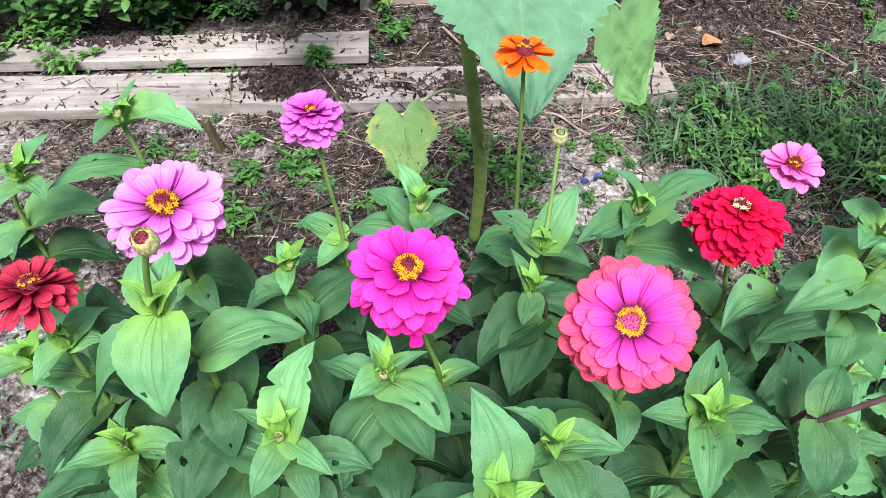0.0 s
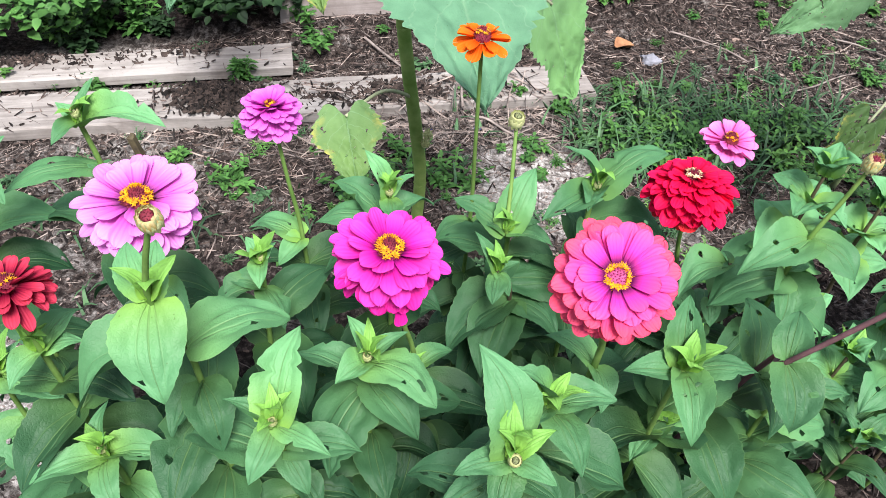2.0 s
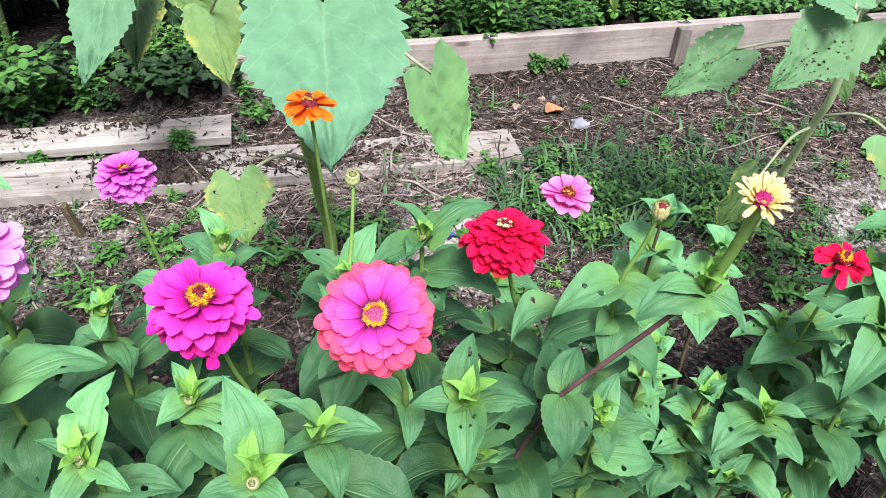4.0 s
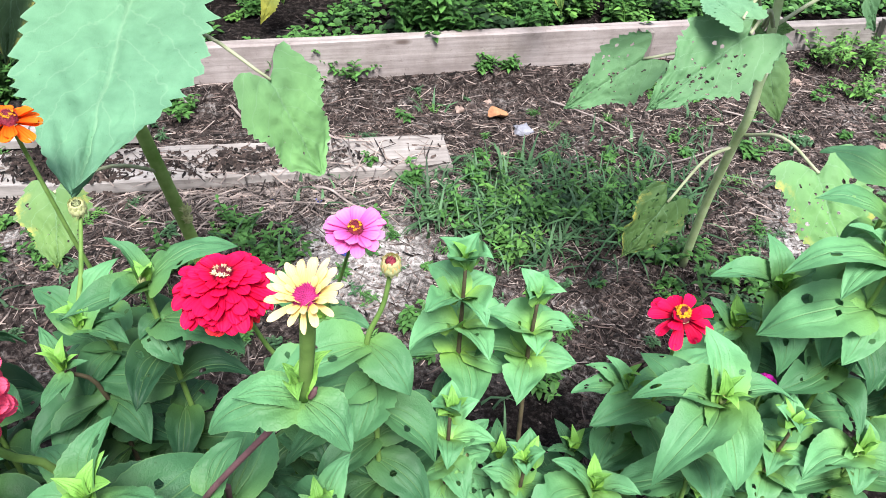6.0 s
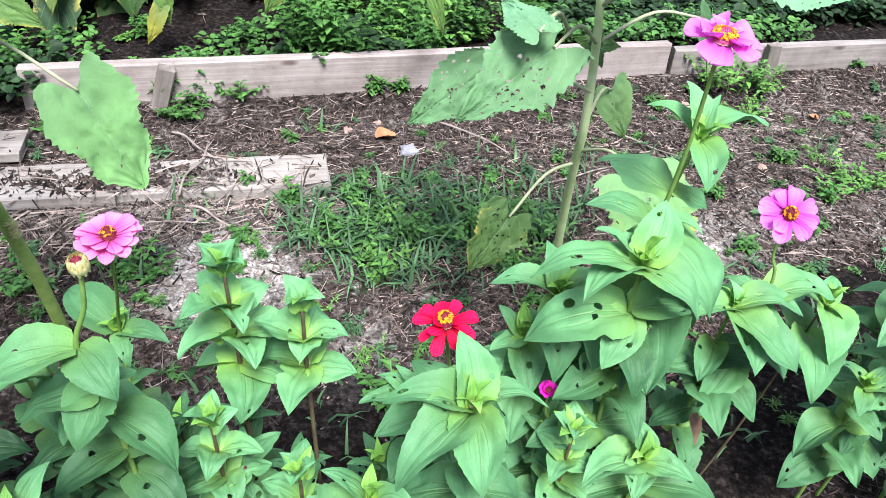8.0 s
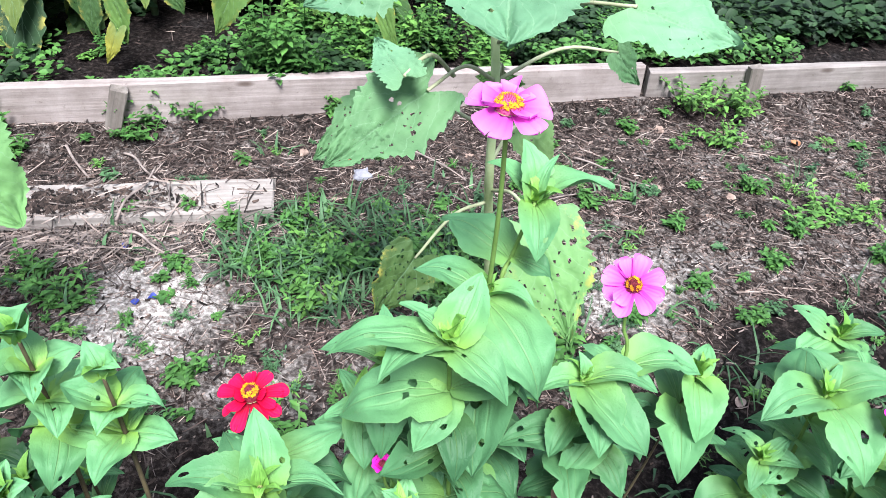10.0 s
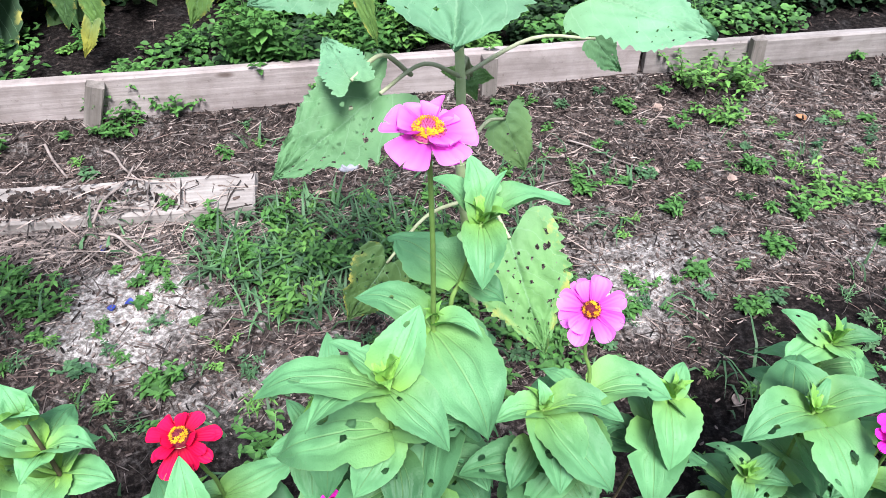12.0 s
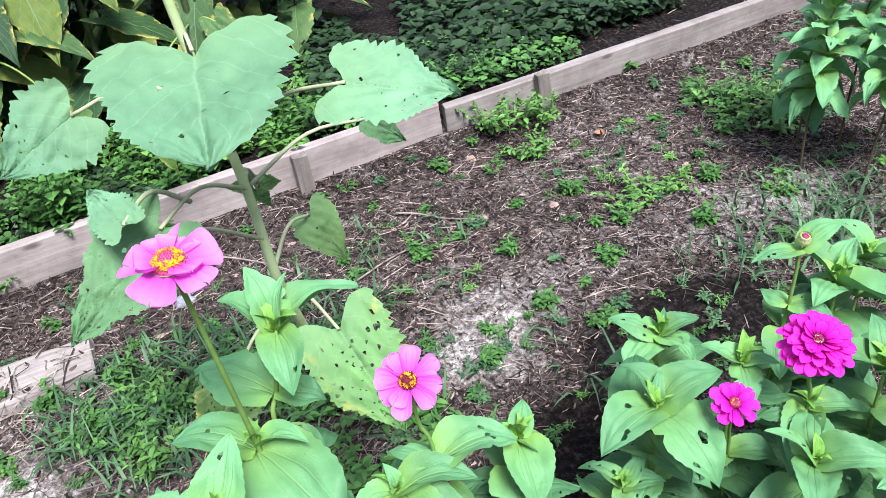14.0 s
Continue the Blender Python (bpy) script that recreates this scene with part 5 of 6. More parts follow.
plant, rng, off = zinnia(202, "magenta zinnia bloom with loose lower petals", (0.085, 0.488), [(0.075, 0.458, 0.500, ((36, 1, 0.046, 0.45), (-163, -1, 0.046, 0.45), (-36, -10, 0.016, 0.45), ))], tip=(0.048, 0.433, 0.689), fresh=0.80)
flower(plant, rng, Vector((0.048, 0.433, 0.689)) - off, (0.05, -0.06, 1.0), 0.101, [(0.98, 18, -30, -0.20), (1.0, 18, -16, -0.16), (0.98, 17, -4, -0.12), (0.92, 15, 8, -0.06), (0.76, 10, 20, 0.0)], [MAGENTA_LOW, MAGENTA_LOW, MAGENTA, MAGENTA, MAGENTA], DISC_RED, 0.27, 0.5, FLORET, 20, 0.30, 0.05, 0.0, 0.08)
plant, rng, off = zinnia(203, "lilac-pink zinnia bloom with a yellow-ringed eye", (-0.167, 0.529), [(-0.187, 0.499, 0.560, ((-42, -6, 0.051, 0.45), (-122, -10, 0.034, 0.45), ))], tip=(-0.159, 0.448, 0.715), fresh=0.88)
flower(plant, rng, Vector((-0.159, 0.448, 0.715)) - off, (0.05, -0.18, 0.98), 0.100, [(0.98, 17, -24, -0.18), (1.0, 17, -12, -0.16), (0.97, 17, 0, -0.10), (0.90, 15, 10, -0.05), (0.74, 8, 18, 0.0)], [LILAC], DISC_RED, 0.27, 0.5, FLORET, 15, 0.31, 0.05, 0.0, 0.06)
plant, rng, off = zinnia(204, "violet-pink double zinnia bloom", (-0.040, 0.660), [(-0.070, 0.640, 0.500, ((162, 1, 0.072, 0.50), (-122, -11, 0.045, 0.50), ))], tip=(-0.092, 0.644, 0.678), fresh=0.88)
flower(plant, rng, Vector((-0.092, 0.644, 0.678)) - off, (0.02, 0.0, 1.0), 0.072, [(1.0, 20, -28, -0.2), (0.98, 20, -12, -0.15), (0.92, 18, 2, -0.1), (0.80, 16, 14, -0.04), (0.64, 13, 28, 0.0)], [VIOLET], DISC_RED, 0.15, 0.8, FLORET, 9, 0.30)
plant, rng, off = zinnia(205, "single orange zinnia on a long bare stem", (0.129, 0.719), [(0.129, 0.689, 0.500, ((-149, -11, 0.053, 0.45), (-47, -11, 0.056, 0.45), ))], tip=(0.119, 0.647, 0.774), thick=0.0026, fresh=0.64)
flower(plant, rng, Vector((0.119, 0.647, 0.774)) - off, (0.0, -0.05, 1.0), 0.057, [(1.0, 9, -6, -0.10), (0.9, 6, 6, -0.05)], [ORANGE], DISC_RED, 0.28, 0.6, FLORET, 9, 0.41, 0.2)
plant, rng, off = zinnia(206, "scarlet red double zinnia bloom, densely petalled", (0.359, 0.635), [(0.359, 0.595, 0.500, ((122, -4, 0.057, 0.45), (-47, -11, 0.048, 0.45), ))], tip=(0.326, 0.553, 0.686), fresh=0.64)
flower(plant, rng, Vector((0.326, 0.553, 0.686)) - off, (-0.02, 0.10, 1.0), 0.091, [(0.96, 22, -58, -0.12), (1.0, 24, -47, -0.12), (1.04, 25, -36, -0.12), (1.04, 25, -25, -0.12), (1.0, 23, -15, -0.1), (0.92, 21, -7, -0.06), (0.80, 18, 0, -0.04), (0.66, 15, 6, -0.02), (0.50, 11, 12, 0.0)], [RED_LOW, RED_LOW, RED, RED, RED, RED, RED, RED, RED], DISC_RED, 0.25, 0.6, CREAM, 14, 0.275, 0.03, 0.02)
plant, rng, off = zinnia(207, "small pale pink single zinnia", (0.351, 0.816), [(0.351, 0.796, 0.400, ((-10, -1, 0.070, 0.35), (146, 6, 0.112, 0.40), (-63, -21, 0.051, 0.45), )),
    (0.356, 0.779, 0.320, ((150, -4, 0.083, 0.45), (41, -4, 0.042, 0.45), ))], tip=(0.415, 0.704, 0.632), thick=0.0024, fresh=0.64)
flower(plant, rng, Vector((0.415, 0.704, 0.632)) - off, (0.06, -0.05, 1.0), 0.068, [(1.0, 11, 0, -0.06), (0.9, 10, 10, -0.02)], [PINK], DISC_RED, 0.24, 0.6, FLORET, 8, 0.42, 0.05)
plant, rng, off = zinnia(208, "dark crimson zinnia bloom past its prime", (-0.209, 0.407), [(-0.229, 0.357, 0.631, ((67, 11, 0.047, 0.45), (-112, -11, 0.038, 0.45), (27, -1, 0.032, 0.45), ))], tip=(-0.229, 0.353, 0.710), fresh=0.88)
flower(plant, rng, Vector((-0.229, 0.353, 0.710)) - off, (-0.05, 0.15, 1.0), 0.072, [(1.0, 16, -16, -0.2), (0.96, 15, -2, -0.1), (0.86, 13, 12, 0.0), (0.7, 10, 26, 0.06)], [CRIMSON], DISC_RED, 0.25, 0.5, FLORET, 4, 0.25)
plant, rng, off = zinnia(209, "cream-yellow zinnia opening from a bud on a purple stem", (0.209, 0.459), [(0.449, 0.339, 0.817, ((-161, -11, 0.055, 0.50), (-33, -24, 0.039, 0.60), (-167, 9, 0.038, 0.40), )),
    (0.368, 0.356, 0.677, ((69, 25, 0.047, 0.50), (-86, -34, 0.055, 0.60), )),
    (0.369, 0.387, 0.625, ((85, 11, 0.075, 0.50), (-82, -21, 0.059, 0.50), (-8, -9, 0.047, 0.45), ))], tip=(0.450, 0.338, 0.824), stem=PURPLE, thick=0.0022, fresh=0.64)
flower(plant, rng, Vector((0.459, 0.328, 0.905)) - off, (-0.05, -0.35, 0.93), 0.040, [(1.0, 15, 36, -0.26), (0.88, 14, 48, -0.14), (0.66, 9, 58, 0.0)], [CREAM_PETAL], DISC_WINE, 0.34, 0.3, CREAM, 0, 0.16, 0.1, 0.0, 0.12)
child("flower_stalk", tube("flower_stalk", [Vector((0.449, 0.339, 0.817)) - off, Vector((0.455, 0.333, 0.86)) - off, Vector((0.459, 0.328, 0.90)) - off], 0.0036, 0.0044, STEM), plant)
plant, rng, off = zinnia(210, "small bright red zinnia with loose petals", (0.781, 0.736), [(0.781, 0.706, 0.440, ((34, 6, 0.084, 0.45), (-164, -5, 0.038, 0.45), ))], tip=(0.769, 0.682, 0.567), thick=0.0024, fresh=0.80)
flower(plant, rng, Vector((0.769, 0.682, 0.567)) - off, (0.0, -0.15, 1.0), 0.071, [(1.0, 9, -8, -0.16), (0.84, 8, 14, -0.10), (0.6, 3, 30, 0.1)], [RED], DISC_RED, 0.26, 0.6, FLORET, 24, 0.36, 0.22, 0.0, 0.12)
plant, rng, off = zinnia(211, "bright pink single zinnia facing outward", (1.14, 0.82), [(1.156, 0.791, 0.545, ((5, -2, 0.090, 0.50), (149, 6, 0.056, 0.40), ))], tip=(1.145, 0.797, 0.661), thick=0.0022, fresh=0.80, low=0.32)
flower(plant, rng, Vector((1.145, 0.797, 0.661)) - off, (-0.12, -0.62, 0.72), 0.070, [(1.0, 8, 0, -0.05), (0.86, 3, 9, 0.0)], [PINK_HOT], DISC_RED, 0.24, 0.6, FLORET, 10, 0.50, 0.20)
plant, rng, off = zinnia(212, "bright pink zinnia with few broad petals on a tall stem", (1.027, 0.808), [(0.997, 0.778, 0.645, ((-52, -28, 0.118, 0.62), (163, 9, 0.083, 0.50), (-16, 9, 0.050, 0.40), )),
    (1.000, 0.775, 0.570, ((-122, -27, 0.130, 0.50), (-91, -30, 0.135, 0.55), (2, -4, 0.050, 0.45), ))], tip=(0.994, 0.745, 0.880), thick=0.0028, fresh=0.80, low=0.25)
flower(plant, rng, Vector((0.994, 0.745, 0.880)) - off, (0.02, -0.2, 1.0), 0.074, [(1.0, 5, 0, -0.06), (0.66, 3, 16, -0.1)], [PINK_HOT], DISC_PINK, 0.34, 0.26, FLORET, 34, 0.82, 0.16, 0.0, 0.0)
plant, rng, off = zinnia(213, "fuchsia double zinnia bloom", (1.638, 0.875), [(1.618, 0.835, 0.420, ((171, -6, 0.069, 0.45), (-20, 1, 0.070, 0.45), (-133, -21, 0.083, 0.45), ))], tip=(1.591, 0.810, 0.558), fresh=0.80)
flower(plant, rng, Vector((1.591, 0.810, 0.558)) - off, (-0.02, -0.28, 0.95), 0.084, [(1.0, 20, -26, -0.15), (0.98, 19, -10, -0.12), (0.9, 17, 4, -0.08), (0.76, 15, 18, -0.02), (0.58, 12, 32, 0.03)], [FUCHSIA], DISC_PINK, 0.16, 0.5, CREAM, 6, 0.30)
plant, rng, off = zinnia(214, "small fuchsia zinnia half open", (1.544, 0.885), [(1.524, 0.845, 0.360, ((-155, -11, 0.053, 0.45), (-23, -4, 0.062, 0.45), ))], tip=(1.504, 0.815, 0.486), thick=0.0022, fresh=0.80)
flower(plant, rng, Vector((1.504, 0.815, 0.486)) - off, (-0.05, -0.4, 0.9), 0.057, [(1.0, 9, 0, -0.05), (0.8, 8, 14, 0.0)], [FUCHSIA], DISC_PINK, 0.2, 0.5, FLORET, 4, 0.42, 0.1)
plant, rng, off = zinnia(215, "small zinnia with a magenta bud just opening", (0.913, 0.745), [(0.913, 0.715, 0.360, ((66, 31, 0.064, 0.45), (152, 11, 0.040, 0.45), (-43, 0, 0.035, 0.45), ))], tip=(0.900, 0.701, 0.449), thick=0.0022, fresh=0.80)
flower(plant, rng, Vector((0.900, 0.701, 0.449)) - off, (0.0, -0.2, 1.0), 0.030, [(0.9, 9, 30, -0.1), (0.7, 7, 48, 0.0)], [FUCHSIA], DISC_RED, 0.3, 0.5, FLORET, 0, 0.5)
plant, rng, off = zinnia(216, "low zinnia with a small half-open pinkish bud", (0.529, 0.672), [(0.529, 0.642, 0.330, ((-173, -4, 0.085, 0.35), (83, 39, 0.055, 0.45), (42, 21, 0.072, 0.45), (-43, -6, 0.044, 0.45), (-133, -16, 0.053, 0.45), )),
    (0.523, 0.678, 0.260, ((-6, -9, 0.088, 0.45), (-156, -14, 0.089, 0.45), ))], tip=(0.547, 0.629, 0.356), thick=0.0024, fresh=0.80)
bud(plant, rng, Vector((0.547, 0.629, 0.356)) - off, (0.1, -0.4, 0.9), 0.0090, DISC_PINK)
plant, rng, off = zinnia(217, "leafy green zinnia shoot with a pale bud", (-0.098, 0.374), [(-0.108, 0.324, 0.742, ((-73, -37, 0.072, 0.55), (124, 26, 0.048, 0.40), (97, 21, 0.048, 0.40), )),
    (-0.105, 0.345, 0.665, ((32, -4, 0.088, 0.50), (-151, -17, 0.095, 0.50), )),
    (-0.105, 0.360, 0.600, ((-62, -29, 0.064, 0.50), (-112, -29, 0.052, 0.45), ))], tip=(-0.085, 0.306, 0.833), fresh=0.88)
bud(plant, rng, Vector((-0.083, 0.305, 0.836)) - off, (0.0, -0.35, 0.9), 0.0080, DISC_RED, rays=CREAM_PETAL)
plant, rng, off = zinnia(218, "leafy green zinnia shoot with a pale bud", (-0.231, 0.603), [(-0.251, 0.563, 0.705, ((67, 54, 0.045, 0.30), (0, 4, 0.080, 0.40), (-114, -1, 0.037, 0.40), (149, 21, 0.033, 0.40), )),
    (-0.245, 0.566, 0.655, ((-151, -3, 0.093, 0.35), (9, 24, 0.007, 0.40), (-128, 10, 0.020, 0.45), )),
    (-0.243, 0.570, 0.580, ((180, -7, 0.101, 0.55), (-162, -24, 0.049, 0.50), (-75, -10, 0.015, 0.45), ))], tip=(-0.251, 0.560, 0.718), fresh=0.88)
bud(plant, rng, Vector((-0.251, 0.560, 0.720)) - off, (0.0, -0.3, 1.0), 0.0046)
zinnia(219, "leafy green zinnia shoot with a pale bud", (-0.309, 0.538), [(-0.329, 0.498, 0.680, ((32, 49, 0.056, 0.35), (-177, 26, 0.023, 0.40), (-30, -1, 0.040, 0.45), (-112, -11, 0.045, 0.45), (139, 51, 0.016, 0.30), )),
    (-0.377, 0.529, 0.580, ((-132, -19, 0.063, 0.50), (25, -1, 0.088, 0.45), (-96, -21, 0.040, 0.45), ))], fresh=0.88)
zinnia(220, "leafy green zinnia shoot without a flower", (-0.265, 0.409), [(-0.285, 0.369, 0.580, ((67, 34, 0.029, 0.40), (-14, -9, 0.061, 0.60), (-143, -14, 0.049, 0.50), (158, 21, 0.033, 0.45), )),
    (-0.289, 0.375, 0.500, ((-86, -34, 0.054, 0.60), (-19, -11, 0.049, 0.45), (-162, -14, 0.054, 0.45), ))], fresh=0.88)
plant, rng, off = zinnia(221, "leafy green zinnia shoot with a pale bud", (-0.182, 0.366), [(-0.192, 0.326, 0.525, ((-149, 6, 0.063, 0.32), (-1, 4, 0.066, 0.38), (98, 41, 0.047, 0.30), (-63, -11, 0.055, 0.40), )),
    (-0.190, 0.335, 0.460, ((-168, -24, 0.145, 0.50), (153, 1, 0.084, 0.45), (-31, -21, 0.051, 0.50), ))], tip=(-0.192, 0.325, 0.535), fresh=0.88)
bud(plant, rng, Vector((-0.192, 0.324, 0.537)) - off, (0.0, -0.3, 1.0), 0.0040)
plant, rng, off = zinnia(222, "leafy green zinnia shoot with a pale bud", (-0.033, 0.364), [(-0.033, 0.314, 0.610, ((80, 37, 0.081, 0.40), (167, 26, 0.046, 0.30), (-29, 9, 0.054, 0.30), (-106, -13, 0.050, 0.45), )),
    (-0.033, 0.325, 0.555, ((7, -7, 0.069, 0.40), (168, -7, 0.103, 0.50), (-50, -26, 0.045, 0.45), )),
    (-0.030, 0.340, 0.490, ((-48, -21, 0.046, 0.50), (174, -9, 0.064, 0.50), ))], tip=(-0.033, 0.311, 0.618), fresh=0.80)
bud(plant, rng, Vector((-0.033, 0.310, 0.620)) - off, (0.0, -0.4, 0.9), 0.0040)
plant, rng, off = zinnia(223, "leafy green zinnia shoot with a pale bud", (0.033, 0.448), [(0.033, 0.398, 0.590, ((129, 49, 0.045, 0.40), (31, 25, 0.044, 0.30), (-133, 0, 0.038, 0.55), (-33, -6, 0.076, 0.50), )),
    (0.033, 0.405, 0.550, ((161, 6, 0.080, 0.40), (-114, -29, 0.096, 0.55), (-44, -16, 0.072, 0.50), ))], tip=(0.033, 0.396, 0.600), fresh=0.80)
bud(plant, rng, Vector((0.033, 0.394, 0.600)) - off, (0.0, -0.3, 1.0), 0.0046)
plant, rng, off = zinnia(224, "leafy green zinnia shoot with a pale bud", (-0.082, 0.542), [(-0.082, 0.502, 0.598, ((138, 44, 0.029, 0.50), (50, 40, 0.024, 0.45), (-81, -5, 0.033, 0.50), )),
    (-0.085, 0.510, 0.555, ((-54, -16, 0.051, 0.50), (-147, -14, 0.059, 0.50), (174, 1, 0.039, 0.50), ))], tip=(-0.082, 0.502, 0.604), fresh=0.88)
bud(plant, rng, Vector((-0.082, 0.501, 0.606)) - off, (0.0, -0.3, 1.0), 0.0040)
plant, rng, off = zinnia(225, "leafy green zinnia shoot with a pale bud", (0.040, 0.581), [(0.040, 0.541, 0.660, ((147, 54, 0.053, 0.40), (45, 26, 0.033, 0.30), (-80, -1, 0.035, 0.50), )),
    (0.040, 0.545, 0.625, ((38, 4, 0.053, 0.45), (-176, 1, 0.075, 0.45), (153, 26, 0.069, 0.45), (-143, -15, 0.029, 0.45), )),
    (0.040, 0.550, 0.560, ((50, -14, 0.070, 0.50), (174, -14, 0.076, 0.50), ))], tip=(0.040, 0.539, 0.667), fresh=0.80)
bud(plant, rng, Vector((0.040, 0.538, 0.668)) - off, (0.0, -0.3, 1.0), 0.0040)
plant, rng, off = zinnia(226, "leafy green zinnia shoot with a pale bud", (0.162, 0.610), [(0.162, 0.580, 0.585, ((151, 16, 0.069, 0.40), (62, 46, 0.077, 0.40), (27, 6, 0.042, 0.35), (161, 8, 0.035, 0.45), (-10, -7, 0.052, 0.50), )),
    (0.169, 0.612, 0.520, ((159, -4, 0.089, 0.50), (-9, -19, 0.072, 0.50), (-107, -21, 0.058, 0.50), ))], tip=(0.163, 0.640, 0.685), fresh=0.64)
bud(plant, rng, Vector((0.162, 0.638, 0.688)) - off, (0.1, -0.2, 1.0), 0.0085)
zinnia(227, "leafy green zinnia shoot without a flower", (0.175, 0.596), [(0.155, 0.546, 0.560, ((138, 44, 0.050, 0.30), (-69, -5, 0.033, 0.35), (15, 24, 0.026, 0.30), (-98, -6, 0.043, 0.45), )),
    (0.175, 0.564, 0.500, ((-144, -21, 0.091, 0.55), (-34, -16, 0.070, 0.50), (-111, -31, 0.095, 0.50), ))], stem=BROWN_STEM, fresh=0.64)
plant, rng, off = zinnia(228, "leafy green zinnia shoot with a pale bud", (0.243, 0.614), [(0.243, 0.574, 0.658, ((150, 49, 0.055, 0.30), (30, 16, 0.089, 0.40), (-139, -1, 0.075, 0.40), (-107, 19, 0.046, 0.45), )),
    (0.243, 0.580, 0.610, ((-46, -39, 0.052, 0.60), (-13, -7, 0.092, 0.50), (-113, -16, 0.027, 0.50), ))], tip=(0.243, 0.572, 0.664), fresh=0.64)
bud(plant, rng, Vector((0.243, 0.571, 0.666)) - off, (0.0, -0.3, 1.0), 0.0040)
zinnia(229, "leafy green zinnia shoot without a flower", (0.402, 0.605), [(0.402, 0.565, 0.575, ((-150, -11, 0.069, 0.55), (111, 20, 0.017, 0.45), )),
    (0.402, 0.575, 0.510, ((18, -14, 0.086, 0.50), (-93, -26, 0.034, 0.50), ))], stem=BROWN_STEM, fresh=0.64)
plant, rng, off = zinnia(230, "leafy green zinnia shoot with a pale bud", (0.452, 0.596), [(0.452, 0.536, 0.648, ((-153, -9, 0.084, 0.45), (-40, -23, 0.061, 0.55), )),
    (0.455, 0.550, 0.585, ((-164, -19, 0.089, 0.60), (-101, -31, 0.062, 0.60), (32, 1, 0.032, 0.50), ))], tip=(0.473, 0.538, 0.733), fresh=0.64)
bud(plant, rng, Vector((0.473, 0.538, 0.737)) - off, (0.0, -0.25, 1.0), 0.0085, DISC_RED, rays=CREAM_PETAL)
zinnia(231, "leafy green zinnia shoot without a flower", (0.288, 0.401), [(0.288, 0.351, 0.665, ((86, 41, 0.060, 0.40), (62, 54, 0.038, 0.20), (-176, 4, 0.047, 0.42), (-1, 6, 0.061, 0.36), (-89, -19, 0.060, 0.42), )),
    (0.288, 0.360, 0.600, ((100, 11, 0.054, 0.50), (52, 1, 0.103, 0.50), ))], fresh=0.64)
zinnia(232, "leafy green zinnia shoot without a flower", (0.318, 0.433), [(0.308, 0.383, 0.540, ((163, 1, 0.078, 0.50), (-134, -16, 0.048, 0.50), (22, -4, 0.046, 0.45), ))], fresh=0.64)
plant, rng, off = zinnia(233, "leafy green zinnia shoot with a pale bud", (0.162, 0.290), [(0.142, 0.230, 0.722, ((119, 54, 0.076, 0.42), (-160, 4, 0.039, 0.40), (-34, 4, 0.032, 0.40), (-101, -25, 0.041, 0.45), )),
    (0.148, 0.250, 0.670, ((-155, -19, 0.057, 0.45), (-26, -14, 0.044, 0.45), ))], tip=(0.142, 0.224, 0.731), fresh=0.64)
bud(plant, rng, Vector((0.142, 0.223, 0.732)) - off, (0.0, -0.5, 0.8), 0.0046)
zinnia(234, "leafy green zinnia shoot without a flower", (0.193, 0.351), [(0.173, 0.291, 0.692, ((170, 44, 0.051, 0.35), (6, 6, 0.049, 0.48), (-65, -11, 0.054, 0.45), (-130, 19, 0.043, 0.30), (111, 49, 0.023, 0.25), )),
    (0.175, 0.300, 0.620, ((-8, -19, 0.087, 0.50), (-177, -14, 0.052, 0.50), ))], fresh=0.64)
zinnia(235, "leafy green zinnia shoot without a flower", (0.450, 0.470), [(0.430, 0.420, 0.560, ((66, 41, 0.053, 0.42), (-154, -6, 0.054, 0.45), (-5, 4, 0.059, 0.35), (-84, -20, 0.040, 0.50), )),
    (0.430, 0.430, 0.500, ((137, -9, 0.080, 0.50), (6, -19, 0.082, 0.50), ))], fresh=0.64)
zinnia(236, "leafy green zinnia shoot without a flower", (0.721, 0.638), [(0.701, 0.588, 0.370, ((179, 44, 0.075, 0.40), (-10, 19, 0.054, 0.45), (-145, 4, 0.098, 0.50), (-59, -11, 0.074, 0.50), ))], fresh=0.80)
zinnia(237, "leafy green zinnia shoot without a flower", (0.764, 0.751), [(0.744, 0.711, 0.408, ((142, 47, 0.048, 0.35), (-169, 4, 0.070, 0.40), (156, 19, 0.056, 0.40), (-28, 5, 0.033, 0.45), )),
    (0.744, 0.720, 0.350, ((-144, -15, 0.039, 0.50), (-15, -9, 0.059, 0.50), ))], fresh=0.80)
plant, rng, off = zinnia(238, "leafy green zinnia shoot with a pale bud", (0.821, 0.642), [(0.801, 0.592, 0.536, ((107, 47, 0.080, 0.45), (-176, 11, 0.089, 0.38), (-133, -13, 0.108, 0.42), (4, 11, 0.077, 0.38), (-79, -29, 0.085, 0.50), )),
    (0.800, 0.600, 0.480, ((130, 21, 0.104, 0.40), (-4, -11, 0.051, 0.50), (-176, -4, 0.039, 0.50), ))], tip=(0.801, 0.591, 0.542), fresh=0.80)
bud(plant, rng, Vector((0.801, 0.590, 0.545)) - off, (0.0, -0.3, 1.0), 0.0040)
zinnia(239, "leafy green zinnia shoot without a flower", (0.891, 0.803), [(0.871, 0.763, 0.476, ((144, 34, 0.050, 0.40), (-82, -31, 0.074, 0.50), (-150, -1, 0.050, 0.50), (23, 20, 0.028, 0.45), ))], fresh=0.80)
